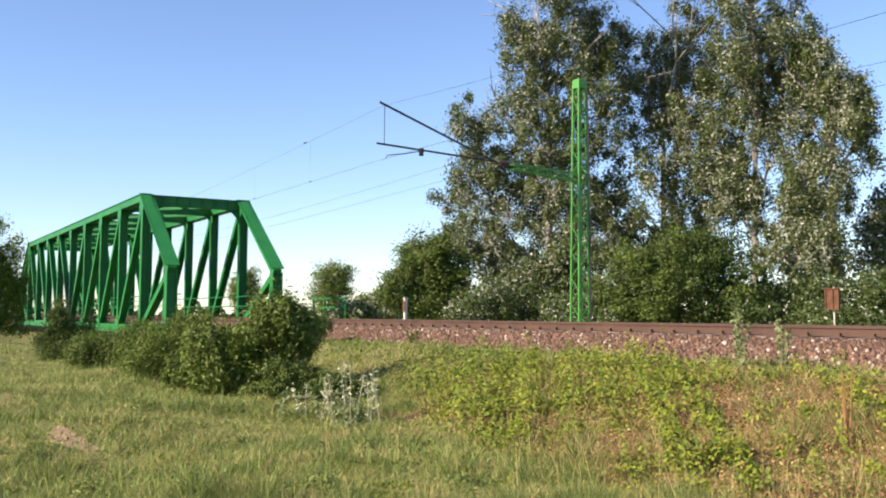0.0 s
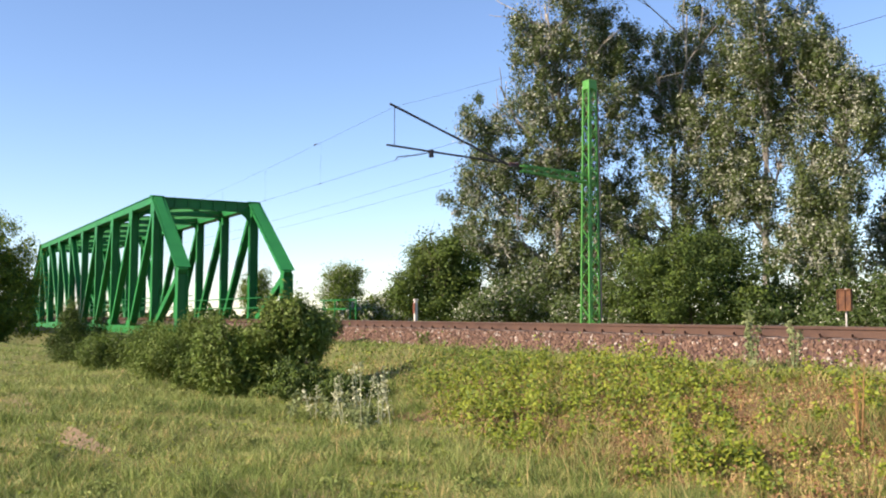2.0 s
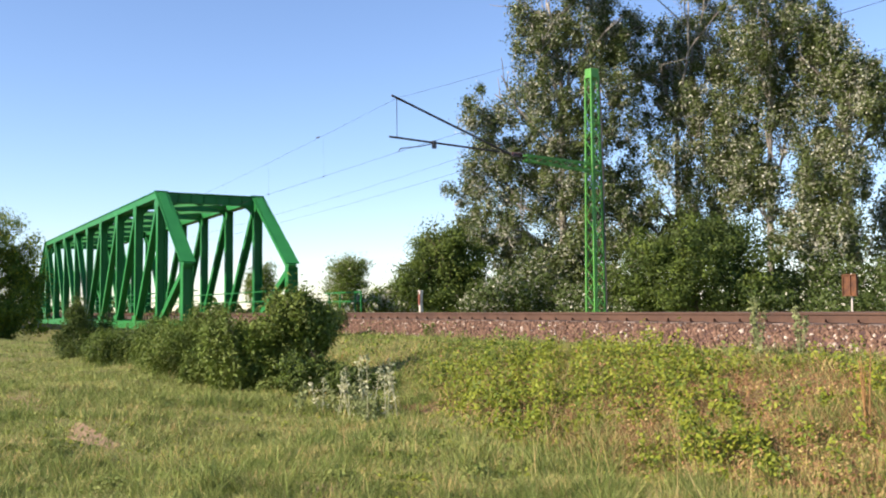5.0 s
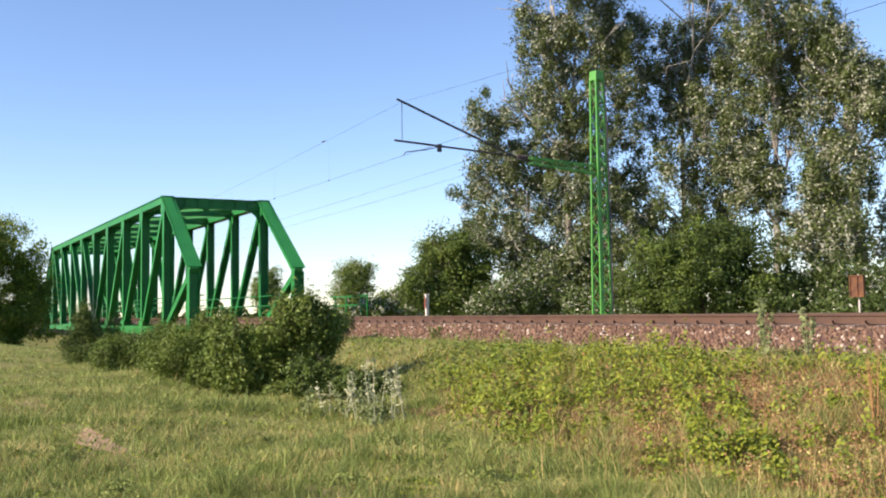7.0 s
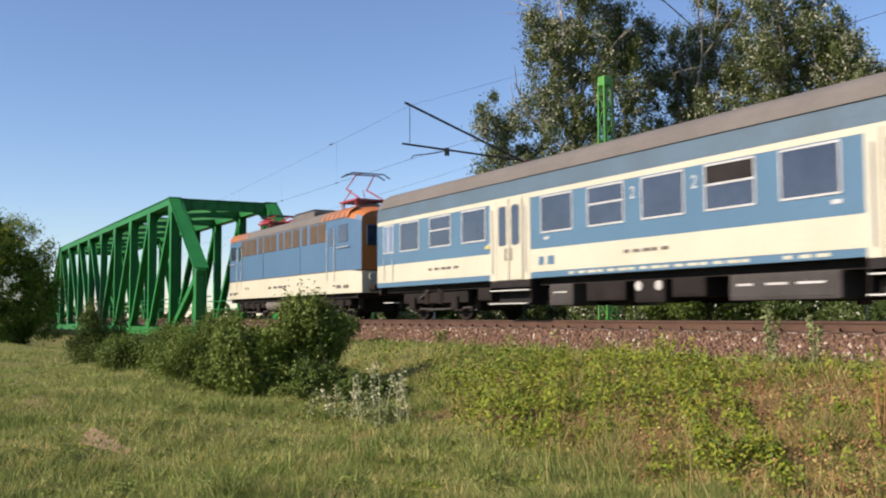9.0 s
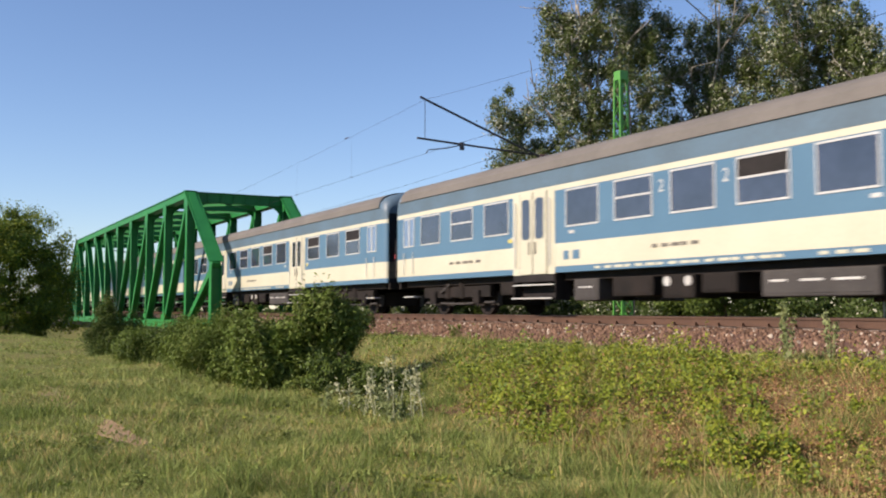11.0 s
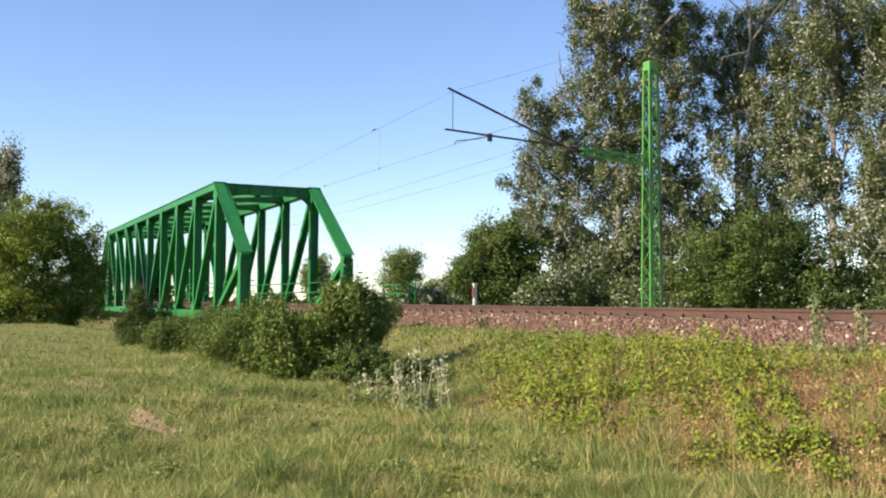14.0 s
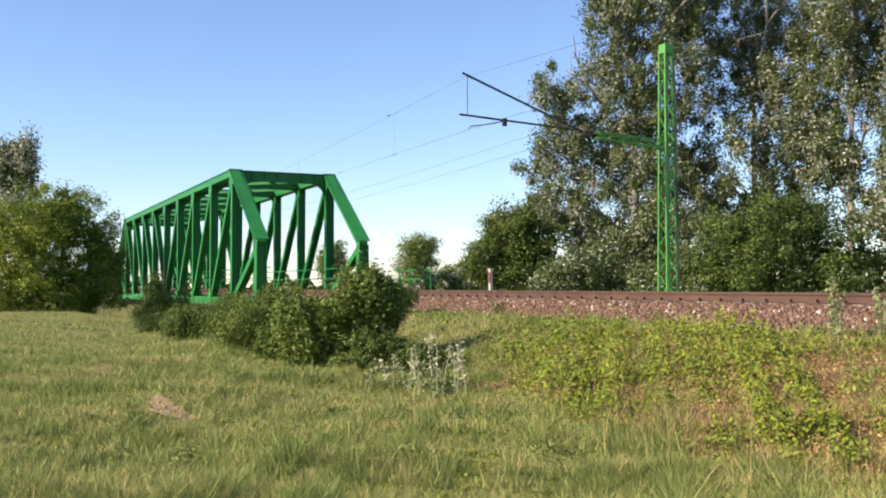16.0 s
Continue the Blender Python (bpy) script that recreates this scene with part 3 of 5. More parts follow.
def bogie(parent, x, base, wheels=2, r=0.46):
    b = part("bogie_frame", box(x - base / 2 - 0.65, x + base / 2 + 0.65, -1.12, -0.98, 0.48, 0.78), M_UNDER, parent)
    f = bmesh.new()
    box(x - base / 2 - 0.65, x + base / 2 + 0.65, 0.98, 1.12, 0.48, 0.78, f)
    box(x - 0.35, x + 0.35, -1.0, 1.0, 0.45, 0.85, f)
    for dx in (-base / 2, base / 2):
        for s in (-1, 1):
            part("axle_box", box(x + dx - 0.17, x + dx + 0.17, s * 1.10 - 0.10, s * 1.10 + 0.10, 0.30, 0.66, bevel=0.03), M_UNDER, b)
    for dx in (-0.4, 0.4):
        for s in (-1, 1):
            part("coil_spring", tube(((x + dx, s * 1.08, 0.45), (x + dx, s * 1.08, 0.92)), 0.13, 10), M_UNDER, b)
    part("bolster", f, M_UNDER, b)
    part("brake_gear", box(x - base / 2 - 0.5, x + base / 2 + 0.5, -0.62, 0.62, 0.26, 0.74, bevel=0.04), M_UNDER, b)
    for s in (-1, 1):
        rod = tube(((x - base / 2 - 0.7, s * 1.0, 0.34), (x - 0.3, s * 1.0, 0.30), (x + 0.3, s * 1.0, 0.30), (x + base / 2 + 0.7, s * 1.0, 0.34)), 0.03, 6)
        part("brake_rod", rod, M_EQUIP, b)
        for dx in (-base / 2 - r - 0.07, -base / 2 + r + 0.07, base / 2 - r - 0.07, base / 2 + r + 0.07):
            part("brake_block", box(x + dx - 0.05, x + dx + 0.05, s * 0.75 - 0.07, s * 0.75 + 0.07, r - 0.22, r + 0.18, bevel=0.015), M_EQUIP, b)
        part("damper", tube(((x - 0.75, s * 1.16, 0.62), (x - 0.2, s * 1.16, 0.86)), 0.045, 8), M_EQUIP, b)
    for dx in (-base / 2, base / 2):
        w = bmesh.new()
        for s in (-1, 1):
            disc((x + dx, s * 0.75, r), r, 0.13, 28, w)
            disc((x + dx, s * 0.69, r), r + 0.03, 0.02, 28, w)
            disc((x + dx, s * 0.83, r), 0.12, 0.06, 12, w)
        tube(((x + dx, -0.7, r), (x + dx, 0.7, r)), 0.08, 10, w)
        part("wheelset", w, M_UNDER, b)
    return b


def window(parent, x0, x1, z0, z1, y, kind):
    """kind: fixed, slide (a bar across), open (upper sash dropped), frost."""
    s = -1 if y < 0 else 1
    fr = bmesh.new()
    t, yo = 0.036, y + s * 0.016
    ya, yb = sorted((y - s * 0.02, yo))
    box(x0 - t, x1 + t, ya, yb, z1, z1 + t, fr)
    box(x0 - t, x1 + t, ya, yb, z0 - t, z0, fr)
    box(x0 - t, x0, ya, yb, z0, z1, fr)
    box(x1, x1 + t, ya, yb, z0, z1, fr)
    zm = z0 + (z1 - z0) * 0.56
    if kind in ("slide", "open"):
        box(x0, x1, ya, yb, zm - 0.02, zm + 0.02, fr)
    f = part("window_frame", fr, M_ALU, parent)
    ya, yb = sorted((y - s * 0.03, y + s * 0.005))
    if kind == "open":
        part("pane", box(x0, x1, ya, yb, z0, zm - 0.02), M_GLASS, f)
        part("open_sash", box(x0, x1, ya - 0.001, yb - 0.001, zm + 0.02, z1), M_BLACK, f, "open upper sash, dark inside")
    elif kind == "slide":
        part("pane", box(x0, x1, ya, yb, z0, zm - 0.02), M_GLASS, f)
        part("pane", box(x0, x1, ya, yb, zm + 0.02, z1), M_GLASS, f)
    else:
        part("pane", box(x0, x1, ya, yb, z0, z1), M_FROST if kind == "frost" else M_GLASS, f)
    return f


def rounded_panel(x0, x1, z0, z1, ya, yb, r, n=4):
    """An upright panel with rounded corners between the planes ya and yb."""
    bm = bmesh.new()
    pts = []
    for cx, cz, a0 in ((x1 - r, z1 - r, 0), (x0 + r, z1 - r, 90), (x0 + r, z0 + r, 180), (x1 - r, z0 + r, 270)):
        for k in range(n + 1):
            a = radians(a0 + 90 * k / n)
            pts.append((cx + r * math.cos(a), cz + r * math.sin(a)))
    lo = [bm.verts.new((x, ya, z)) for x, z in pts]
    hi = [bm.verts.new((x, yb, z)) for x, z in pts]
    bm.faces.new(lo)
    bm.faces.new(hi[::-1])
    for k in range(len(pts)):
        j = (k + 1) % len(pts)
        bm.faces.new((lo[k], hi[k], hi[j], lo[j]))
    bmesh.ops.recalc_face_normals(bm, faces=bm.faces[:])
    return bm


def coach_door(parent, x, y):
    s = -1 if y < 0 else 1
    ya, yb = sorted((y - s * 0.03, y + s * 0.012))
    d = part("door_surround", box(x - 0.90, x + 0.90, ya, yb, 0.97, 3.0), M_CREAM, parent, "cream-painted double door")
    for dx in (-0.29, 0.29):
        y2, y3 = sorted((y + s * 0.012, y + s * 0.030))
        leaf = part("door_leaf", box(x + dx - 0.275, x + dx + 0.275, y2, y3, 0.98, 2.93, bevel=0.008), M_CREAM, d)
        y4, y5 = sorted((y + s * 0.026, y + s * 0.038))
        part("pane", rounded_panel(x + dx - 0.175, x + dx + 0.175, 1.82, 2.80, y4, y5, 0.09), M_GLASS, leaf)
        part("door_handle", tube(((x + dx * 0.45, y + s * 0.05, 1.45), (x + dx * 0.45, y + s * 0.05, 1.75)), 0.014, 6), M_STEEL, leaf)
    for dx in (-0.585, 0.0, 0.585):
        y2, y3 = sorted((y + s * 0.010, y + s * 0.0135 + (s * 0.018 if dx == 0 else 0)))
        part("door_joint", box(x + dx - 0.014, x + dx + 0.014, y2, y3, 0.98, 2.95), M_BLACK, d)
    for dx in (-0.74, 0.74):
        part("grab_rail", tube(((x + dx, y + s * 0.06, 1.15), (x + dx, y + s * 0.06, 2.75)), 0.016, 6), M_ALU, d)
    for z, o in ((0.74, 0.03), (0.42, 0.08)):
        ya, yb = sorted((y - s * 0.25, y + s * o))
        st = part("step", box(x - 0.85, x + 0.85, ya, yb, z - 0.035, z - 0.004), M_UNDER, d)
        ya, yb = sorted((y + s * (o - 0.03), y + s * (o + 0.012)))
        part("step_edge", box(x - 0.86, x + 0.86, ya, yb, z - 0.03, z), M_ALU, st, "pale worn step edge")
    ya, yb = sorted((y - s * 0.45, y - s * 0.26))
    part("step_well", box(x - 0.9, x + 0.9, ya, yb, 0.36, 0.96), M_BLACK, d)
    for dx in (-0.89, 0.89):
        ya, yb = sorted((y - s * 0.30, y))
        part("step_bracket", box(x + dx - 0.015, x + dx + 0.015, ya, yb, 0.36, 0.96), M_UNDER, d)
    # black strip painted in for the darkness of the gap under the door
    ya, yb = sorted((y - s * 0.02, y + s * 0.020))
    part("dark_gap_strip", box(x - 0.88, x + 0.88, ya, yb, 0.80, 0.965), M_BLACK, d)


def bars_row(parent, name, x0, x1, z, y, material, n, h):
    """Writing that is too small to read: short bars."""
    s = -1 if y < 0 else 1
    w = (x1 - x0) / n
    for k in range(n):
        ya, yb = sorted((y, y + s * 0.008))
        part(name, box(x0 + w * k, x0 + w * (k + 0.55 + 0.3 * ((k * 7) % 3) / 2), ya, yb, z, z + h), material, parent)


BANDS = (0.99, 1.13, 1.66, 2.90, 3.02, 3.36)      # heights at which the livery changes


def livery_profile(w, top, n=9):
    """The coach's section with a corner at every change of colour."""
    left = [(-w, z) for z in BANDS]
    arc = [p for p in side_profile(w, BANDS[0], BANDS[-1], top, n)][2:-2]
    return left + arc + [(w, z) for z in reversed(BANDS)]


def coach_shell_end(x0, x1, w, top):
    """The last stretch of a coach: rounded corners, a domed roof edge and a flat end wall."""
    d = 1 if x1 > x0 else -1
    prof = livery_profile(w, top)
    bm = bmesh.new()
    rings = []
    for t in (0.0, 0.30, 0.58, 0.80, 0.94, 1.0):
        drop = 1 - math.sqrt(max(0.0, 1 - t * t))
        k = 1 - 0.10 * drop
        ring = []
        for y, z in prof:
            zz = z if z <= 3.02 else 3.02 + (z - 3.02) * (1 - 0.42 * drop)
            ring.append(bm.verts.new((x0 + (x1 - x0) * t, y * k, zz)))
        rings.append(ring)
    n, nb = len(prof), len(BANDS)
    for a, b in zip(rings, rings[1:]):
        for i in range(n):
            j = (i + 1) % n
            f = bm.faces.new((a[i], a[j], b[j], b[i]))
            q = i if i < nb - 1 else (n - 2 - i if i >= n - nb else -1)
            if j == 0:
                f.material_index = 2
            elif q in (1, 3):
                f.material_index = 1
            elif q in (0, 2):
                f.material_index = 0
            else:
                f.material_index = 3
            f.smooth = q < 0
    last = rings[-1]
    # wall bands: soiled blue and cream that already carry the shade
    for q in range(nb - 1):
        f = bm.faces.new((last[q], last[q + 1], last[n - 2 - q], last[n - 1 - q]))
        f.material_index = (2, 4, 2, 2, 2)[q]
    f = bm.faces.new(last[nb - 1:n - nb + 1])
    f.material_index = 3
    bm.faces.new(rings[0][::-1])
    bmesh.ops.recalc_face_normals(bm, faces=bm.faces[:])
    return bm


def build_coach():
    c = thing("passenger_coach", "blue and cream passenger coach with grey roof and double doors", "train coach", "coaches of the train")
    w = 1.40
    e0, e1 = 0.42, CL - 0.42
    part("body", extrude_x(side_profile(w, 0.99, 3.36, 3.93, 9), e0, e1), M_BLUE, c, "blue painted body shell")
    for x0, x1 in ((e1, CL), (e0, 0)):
        part("coach_end", coach_shell_end(x0, x1, w + 0.004, 3.95), [M_BLUE, M_CREAM, M_DARKBLUE, M_GRIMY_BLUE, M_DIRTY_SHADED_CREAM], c, "coach end with domed blue-grey roof edge and sooty wall coloured as in shade")
    rp = [p for p in side_profile(w + 0.012, 3.42, 3.43, 3.98, 11)]
    part("roof", extrude_x(rp, e0 + 0.05, e1 - 0.05), M_ROOF, c, "grimy grey rounded roof")
    for s in (-1, 1):
        y = s * w
        ya, yb = sorted((y - s * 0.05, y + s * 0.006))
        part("cream_band", box(e0, e1, ya, yb, 1.13, 1.66), M_CREAM, c, "wide cream band")
        part("upper_band", box(e0, e1, ya, yb, 3.025, 3.41), M_GRIMY_BLUE, c, "grimy grey-blue strip under the roof edge")
        part("cream_stripe", box(e0, e1, ya, yb, 2.90, 3.02), M_CREAM, c, "narrow cream stripe below the roof")
        ya2, yb2 = sorted((y - s * 0.05, y + s * 0.036))
        part("rain_gutter", box(e0, e1, ya2, yb2, 3.412, 3.432), M_ROOF, c)
        for x in (7.80, 18.73):
            coach_door(c, x, y)
        z0, z1 = 2.05, 2.84
        mid = 13.265
        for k, kind in enumerate(("fixed", "slide", "fixed", "open", "fixed")):
            x = mid + 1.76 * (k - 2)
            window(c, x - 0.58, x + 0.58, z0, z1, y, kind)
        for x, kind in ((2.41, "fixed"), (4.27, "slide"), (6.08, "fixed"), (20.55, "open"), (22.5, "fixed"), (24.34, "open")):
            window(c, x - 0.58, x + 0.58, z0, z1, y, kind)
        for x in (1.02, 25.95):
            for dx in (-0.185, 0.185):
                window(c, x + dx - 0.145, x + dx + 0.145, z0, z1, y, "frost")
        for x in (mid - 0.88, mid + 0.88, 7.0, 19.62):
            cu = bpy.data.curves.new("class_numeral", "FONT")
            cu.body, cu.size, cu.align_x = "2", 0.36, "CENTER"
            cu.materials.append(M_ALU)
            num = new("class_numeral", cu)
            num.parent, num.location = c, (x, s * (w + 0.008), 2.48)
            num.rotation_euler = (radians(90), 0, 0 if s < 0 else radians(180))
            num["label"] = "white class numeral beside a window"
        for x in (6.75, 19.88):
            ya2, yb2 = sorted((y, y + s * 0.010))
            part("door_sign", box(x - 0.09, x + 0.09, ya2, yb2, 1.80, 1.88), M_SIGN_YELLOW, c, "small yellow sign")
        for x in (6.9, 17.3, 9.35, 19.9):
            ya2, yb2 = sorted((y, y + s * 0.009))
            part("notice_plate", box(x - 0.10, x + 0.10, ya2, yb2, 1.86, 1.93), M_ALU, c, "small white notice")
        bars_row(c, "lettering", 10.2, 15.6, 1.030, s * (w + 0.002), M_CREAM, 16, 0.055)
        bars_row(c, "lettering", 16.2, 17.2, 1.030, s * (w + 0.002), M_CREAM, 3, 0.06)
        bars_row(c, "lettering", 12.1, 13.5, 1.38, s * (w + 0.008), M_TANK, 5, 0.07)
        bars_row(c, "lettering", 3.6, 5.4, 1.38, s * (w + 0.008), M_TANK, 5, 0.07)
        bars_row(c, "lettering", 9.05, 9.75, 1.28, s * (w + 0.008), M_BLUE, 2, 0.20)
        for x in (0.75, 1.35, CL - 0.75, CL - 1.35):
            part("grab_rail", tube(((x, s * (w + 0.05), 1.2), (x, s * (w + 0.05), 1.85)), 0.015, 6), M_ALU, c)
        for x in (1.05, CL - 1.05):
            ya2, yb2 = sorted((y - s * 0.2, y + s * 0.03))
            part("end_step", box(x - 0.32, x + 0.32, ya2, yb2, 0.50, 0.53), M_ALU, c, "pale-edged shunter's step")
    # gangway and fittings of both ends
    for x, d in ((0, -1), (CL, 1)):
        xa, xb = sorted((x - d * 0.05, x + d * 0.21))
        g = part("gangway", box(xa, xb, -0.66, 0.66, 1.0, 3.12, bevel=0.05), M_BLACK, c, "black rubber gangway bellows")
        xa, xb = sorted((x + d * 0.19, x + d * 0.225))
        part("gangway_door", box(xa, xb, -0.40, 0.40, 1.12, 2.95), M_DARKBLUE, g, "dark blue end door")
        xa, xb = sorted((x + d * 0.215, x + d * 0.235))
        part("pane", rounded_panel(-0.22, 0.22, 1.95, 2.75, 0, 0.02, 0.06), M_BLACK, g).matrix_local = Matrix.Translation((xb if d > 0 else xa, 0, 0)) @ Matrix.Rotation(radians(90), 4, "Z")
        # lip added to make the shadow below the roof dome, itself dark
        xa, xb = sorted((x - d * 0.10, x + d * 0.16))
        part("end_shadow_lip", box(xa, xb, -0.98, 0.98, 3.135, 3.185, bevel=0.015), M_DARKBLUE, c, "added dark ledge for the shadow under the roof dome")
        for s in (-1, 1):
            part("buffer", tube(((x - d * 0.1, s * 0.87, 1.05), (x + d * 0.22, s * 0.87, 1.05)), 0.10, 12), M_UNDER, c)
            part("end_handrail", tube(((x + d * 0.06, s * 1.02, 1.2), (x + d * 0.06, s * 1.02, 2.4)), 0.018, 6), M_STEEL, c)
            xa, xb = sorted((x - d * 0.05, x + d * 0.045))
            part("tail_lamp", box(xa, xb, s * 0.98 - 0.08, s * 0.98 + 0.08, 1.75, 1.90, bevel=0.02), M_RED, c)
        xa, xb = sorted((x - d * 0.10, x + d * 0.04))
        part("headstock", box(xa, xb, -1.22, 1.22, 0.78, 1.0), M_UNDER, c)
    part("underframe", box(0.4, CL - 0.4, -1.15, 1.15, 0.82, 1.0), M_UNDER, c)
    for x0, x1, z, m in ((9.2, 10.1, 0.34, M_EQUIP), (10.6, 11.9, 0.42, M_UNDER), (12.2, 13.1, 0.36, M_UNDER), (13.3, 14.2, 0.45, M_UNDER), (14.8, 17.2, 0.36, M_EQUIP), (6.0, 6.7, 0.5, M_UNDER), (19.9, 20.7, 0.5, M_UNDER)):
        for s in (-1, 1):
            ya, yb = sorted((s * 0.55, s * 1.24))
            eq = part("equipment_box", box(x0, x1, ya, yb, z, 0.83, bevel=0.03), m, c)
            ya, yb = sorted((s * 1.238, s * 1.252))
            part("box_lid", box(x0 + 0.08, x1 - 0.08, ya, yb, z + 0.06, 0.77, bevel=0.004), m, eq)
            if m is M_EQUIP:
                bars_row(eq, "lettering", x0 + 0.2, x1 - 0.2, 0.62, s * 1.25, M_ALU, 3, 0.04)
    for k, x in enumerate((12.35, 12.95)):
        for s in (-1, 1):
            part("brake_disc_plate", tube(((x, s * 1.23, 0.70), (x, s * 1.265, 0.70)), 0.10, 14), M_ALU, c, "pale round cover plate")
    for k in range(6):
        x = 3.0 + k * (CL - 6) / 5
        part("roof_vent", box(x - 0.22, x + 0.22, -0.18, 0.18, 3.95, 4.06, bevel=0.05), M_ROOF, c)
    for x in (3.4, CL - 3.4):
        bogie(c, x, 2.5)
    return c


def pantograph(parent, x, raised):
    pn = part("pantograph_base", box(x - 0.75, x + 0.75, -0.6, 0.6, 4.18, 4.24), M_RED, parent, "red pantograph frame")
    for dx in (-0.6, 0.6):
        for dy in (-0.5, 0.5):
            bm = bmesh.new()
            for k in range(5):
                tube(((x + dx, dy, 3.86 + k * 0.065), (x + dx, dy, 3.89 + k * 0.065)), 0.07, 10, bm)
            part("insulator", bm, M_RED, pn)
    top = 5.18 if raised else 4.50
    arm = bmesh.new()
    if raised:
        for dy in (-0.45, 0.45):
            tube(((x + 0.7, dy, 4.25), (x - 0.55, dy * 0.9, 4.72)), 0.028, 6, arm)
            tube(((x - 0.55, dy * 0.9, 4.72), (x + 0.25, dy * 0.75, top)), 0.022, 6, arm)
            tube(((x - 0.7, dy, 4.25), (x - 0.5, dy * 0.5, 4.70)), 0.018, 6, arm)
    else:
        for dy in (-0.45, 0.45):
            tube(((x + 1.2, dy, 4.28), (x - 1.1, dy * 0.9, 4.36)), 0.03, 6, arm)
            tube(((x - 1.1, dy * 0.9, 4.36), (x + 0.9, dy * 0.75, top - 0.02)), 0.025, 6, arm)
    part("pantograph_arm", arm, M_RED, pn)
    head = bmesh.new()
    for dx in (-0.22, 0.22):
        xx = x + (0.25 if raised else 0.6) + dx
        tube(((xx, -0.85, top - 0.14), (xx, -0.6, top), (xx, 0.6, top), (xx, 0.85, top - 0.14)), 0.026, 6, head)
    tube(((x + (0.25 if raised else 0.6) - 0.22, -0.3, top - 0.03), (x + (0.25 if raised else 0.6) + 0.22, -0.3, top - 0.03)), 0.02, 6, head)
    part("pantograph_head", head, M_STEEL, pn, "dark collector strips")


def build_loco():
    c = thing("electric_locomotive", "blue and cream electric locomotive with orange cab ends and red pantographs", "locomotive")
    w = 1.40
    e0, e1 = 1.0, LL - 1.0
    full = side_profile(w, 0.89, 3.42, 3.86, 9)
    part("body", extrude_x(full, e0, e1), M_LOCO_BLUE, c, "pale blue body shell")
    upper = side_profile(w, 1.65, 3.42, 3.86, 9)
    lower = [(-w - 0.004, 0.89), (-w - 0.004, 1.65), (w + 0.004, 1.65), (w + 0.004, 0.89)]
    for x0, x1 in ((e1, LL), (e0, 0)):
        d = 1 if x1 > x0 else -1
        cb = end_profile_mesh(upper, x0, x1, 0.13)
        cb.normal_update()
        for f in cb.faces:
            f.material_index = 1 if abs(f.normal.y) > 0.75 and f.calc_center_median().z < 3.42 else 0
        cab = part("cab", cb, [M_ORANGE, M_LOCO_BLUE], c, "cab with orange front and roof edge")
        part("cab_apron", end_profile_mesh(lower, x0, x1 + d * 0.05, 0.13), M_CREAM, cab, "cream lower cab front")
        xa, xb = sorted((x1 - d * 0.10, x1 + d * 0.03))
        for s in (-1, 1):
            ya, yb = sorted((s * 0.08, s * 1.05))
            part("windscreen", box(xa, xb, ya, yb, 2.45, 3.15, bevel=0.03), M_GLASS, cab)
            part("headlight", tube(((x1 - d * 0.02, s * 0.86, 1.42), (x1 + d * 0.10, s * 0.86, 1.42)), 0.11, 14), M_ALU, cab)
            part("buffer", tube(((x1 - d * 0.1, s * 0.87, 1.05), (x1 + d * 0.52, s * 0.87, 1.05)), 0.12, 12), M_UNDER, cab)
            ys = s * (w - 0.02)
            xa2, xb2 = sorted((x0 - d * 0.55, x0 + d * 0.25))
            ya, yb = sorted((ys - s * 0.06, ys + s * 0.035))
            part("cab_window", box(xa2, xb2, ya, yb, 2.62, 3.22, bevel=0.02), M_GLASS, cab)
            for dx in (-0.8, -1.45):
                part("grab_rail", tube(((x0 + d * dx, s * (w + 0.05), 1.3), (x0 + d * dx, s * (w + 0.05), 3.1)), 0.014, 6), M_ALU, cab)
            ya, yb = sorted((s * w - s * 0.03, s * w + s * 0.012))
            xa2, xb2 = sorted((x0 - d * 0.85, x0 - d * 1.40))
            cd = part("cab_door", box(xa2, xb2, ya, yb, 1.66, 3.30, bevel=0.008), M_LOCO_BLUE, cab)
            ya, yb = sorted((s * w + s * 0.006, s * w + s * 0.018))
            part("pane", rounded_panel(xa2 + 0.10, xb2 - 0.10, 2.55, 3.18, ya, yb, 0.06), M_GLASS, cd)
            part("handrail", tube(((x0 - d * 0.55, s * (w + 0.06), 2.44), (x0 + d * 0.45, s * (w + 0.045), 2.46)), 0.016, 6), M_ALU, cab)
            for dx in (0.15, -0.45):
                ya, yb = sorted((s * w, s * (w + 0.018)))
                part("foot_recess", rounded_panel(x0 + d * dx - 0.2, x0 + d * dx + 0.2, 1.06, 1.17, ya, yb, 0.04), M_TANK, cab)
            arc = side_profile(w + 0.020, 3.44, 3.46, 3.93, 11)[1:5]
            for k in range(6):
                st = bmesh.new()
                xs0 = x0 - d * (2.1 - 0.42 * k)
                vs = []
                for j, (py, pz) in enumerate(arc):
                    vs.append([st.verts.new((xs0 + d * (0.09 * j + e), -s * py if py < 0 and s > 0 else py, pz)) for e in (0.0, 0.16 + 0.035 * k)])
                for va, vb in zip(vs, vs[1:]):
                    st.faces.new((va[0], va[1], vb[1], vb[0]))
                bmesh.ops.recalc_face_normals(st, faces=st.faces[:])
                part("warning_stripe", st, M_ORANGE, cab, "orange slanted stripe on the roof edge")
    part("roof", extrude_x(side_profile(w + 0.012, 3.44, 3.46, 3.92, 11), e0 - 0.3, e1 + 0.3), M_ROOF, c, "grimy grey roof")
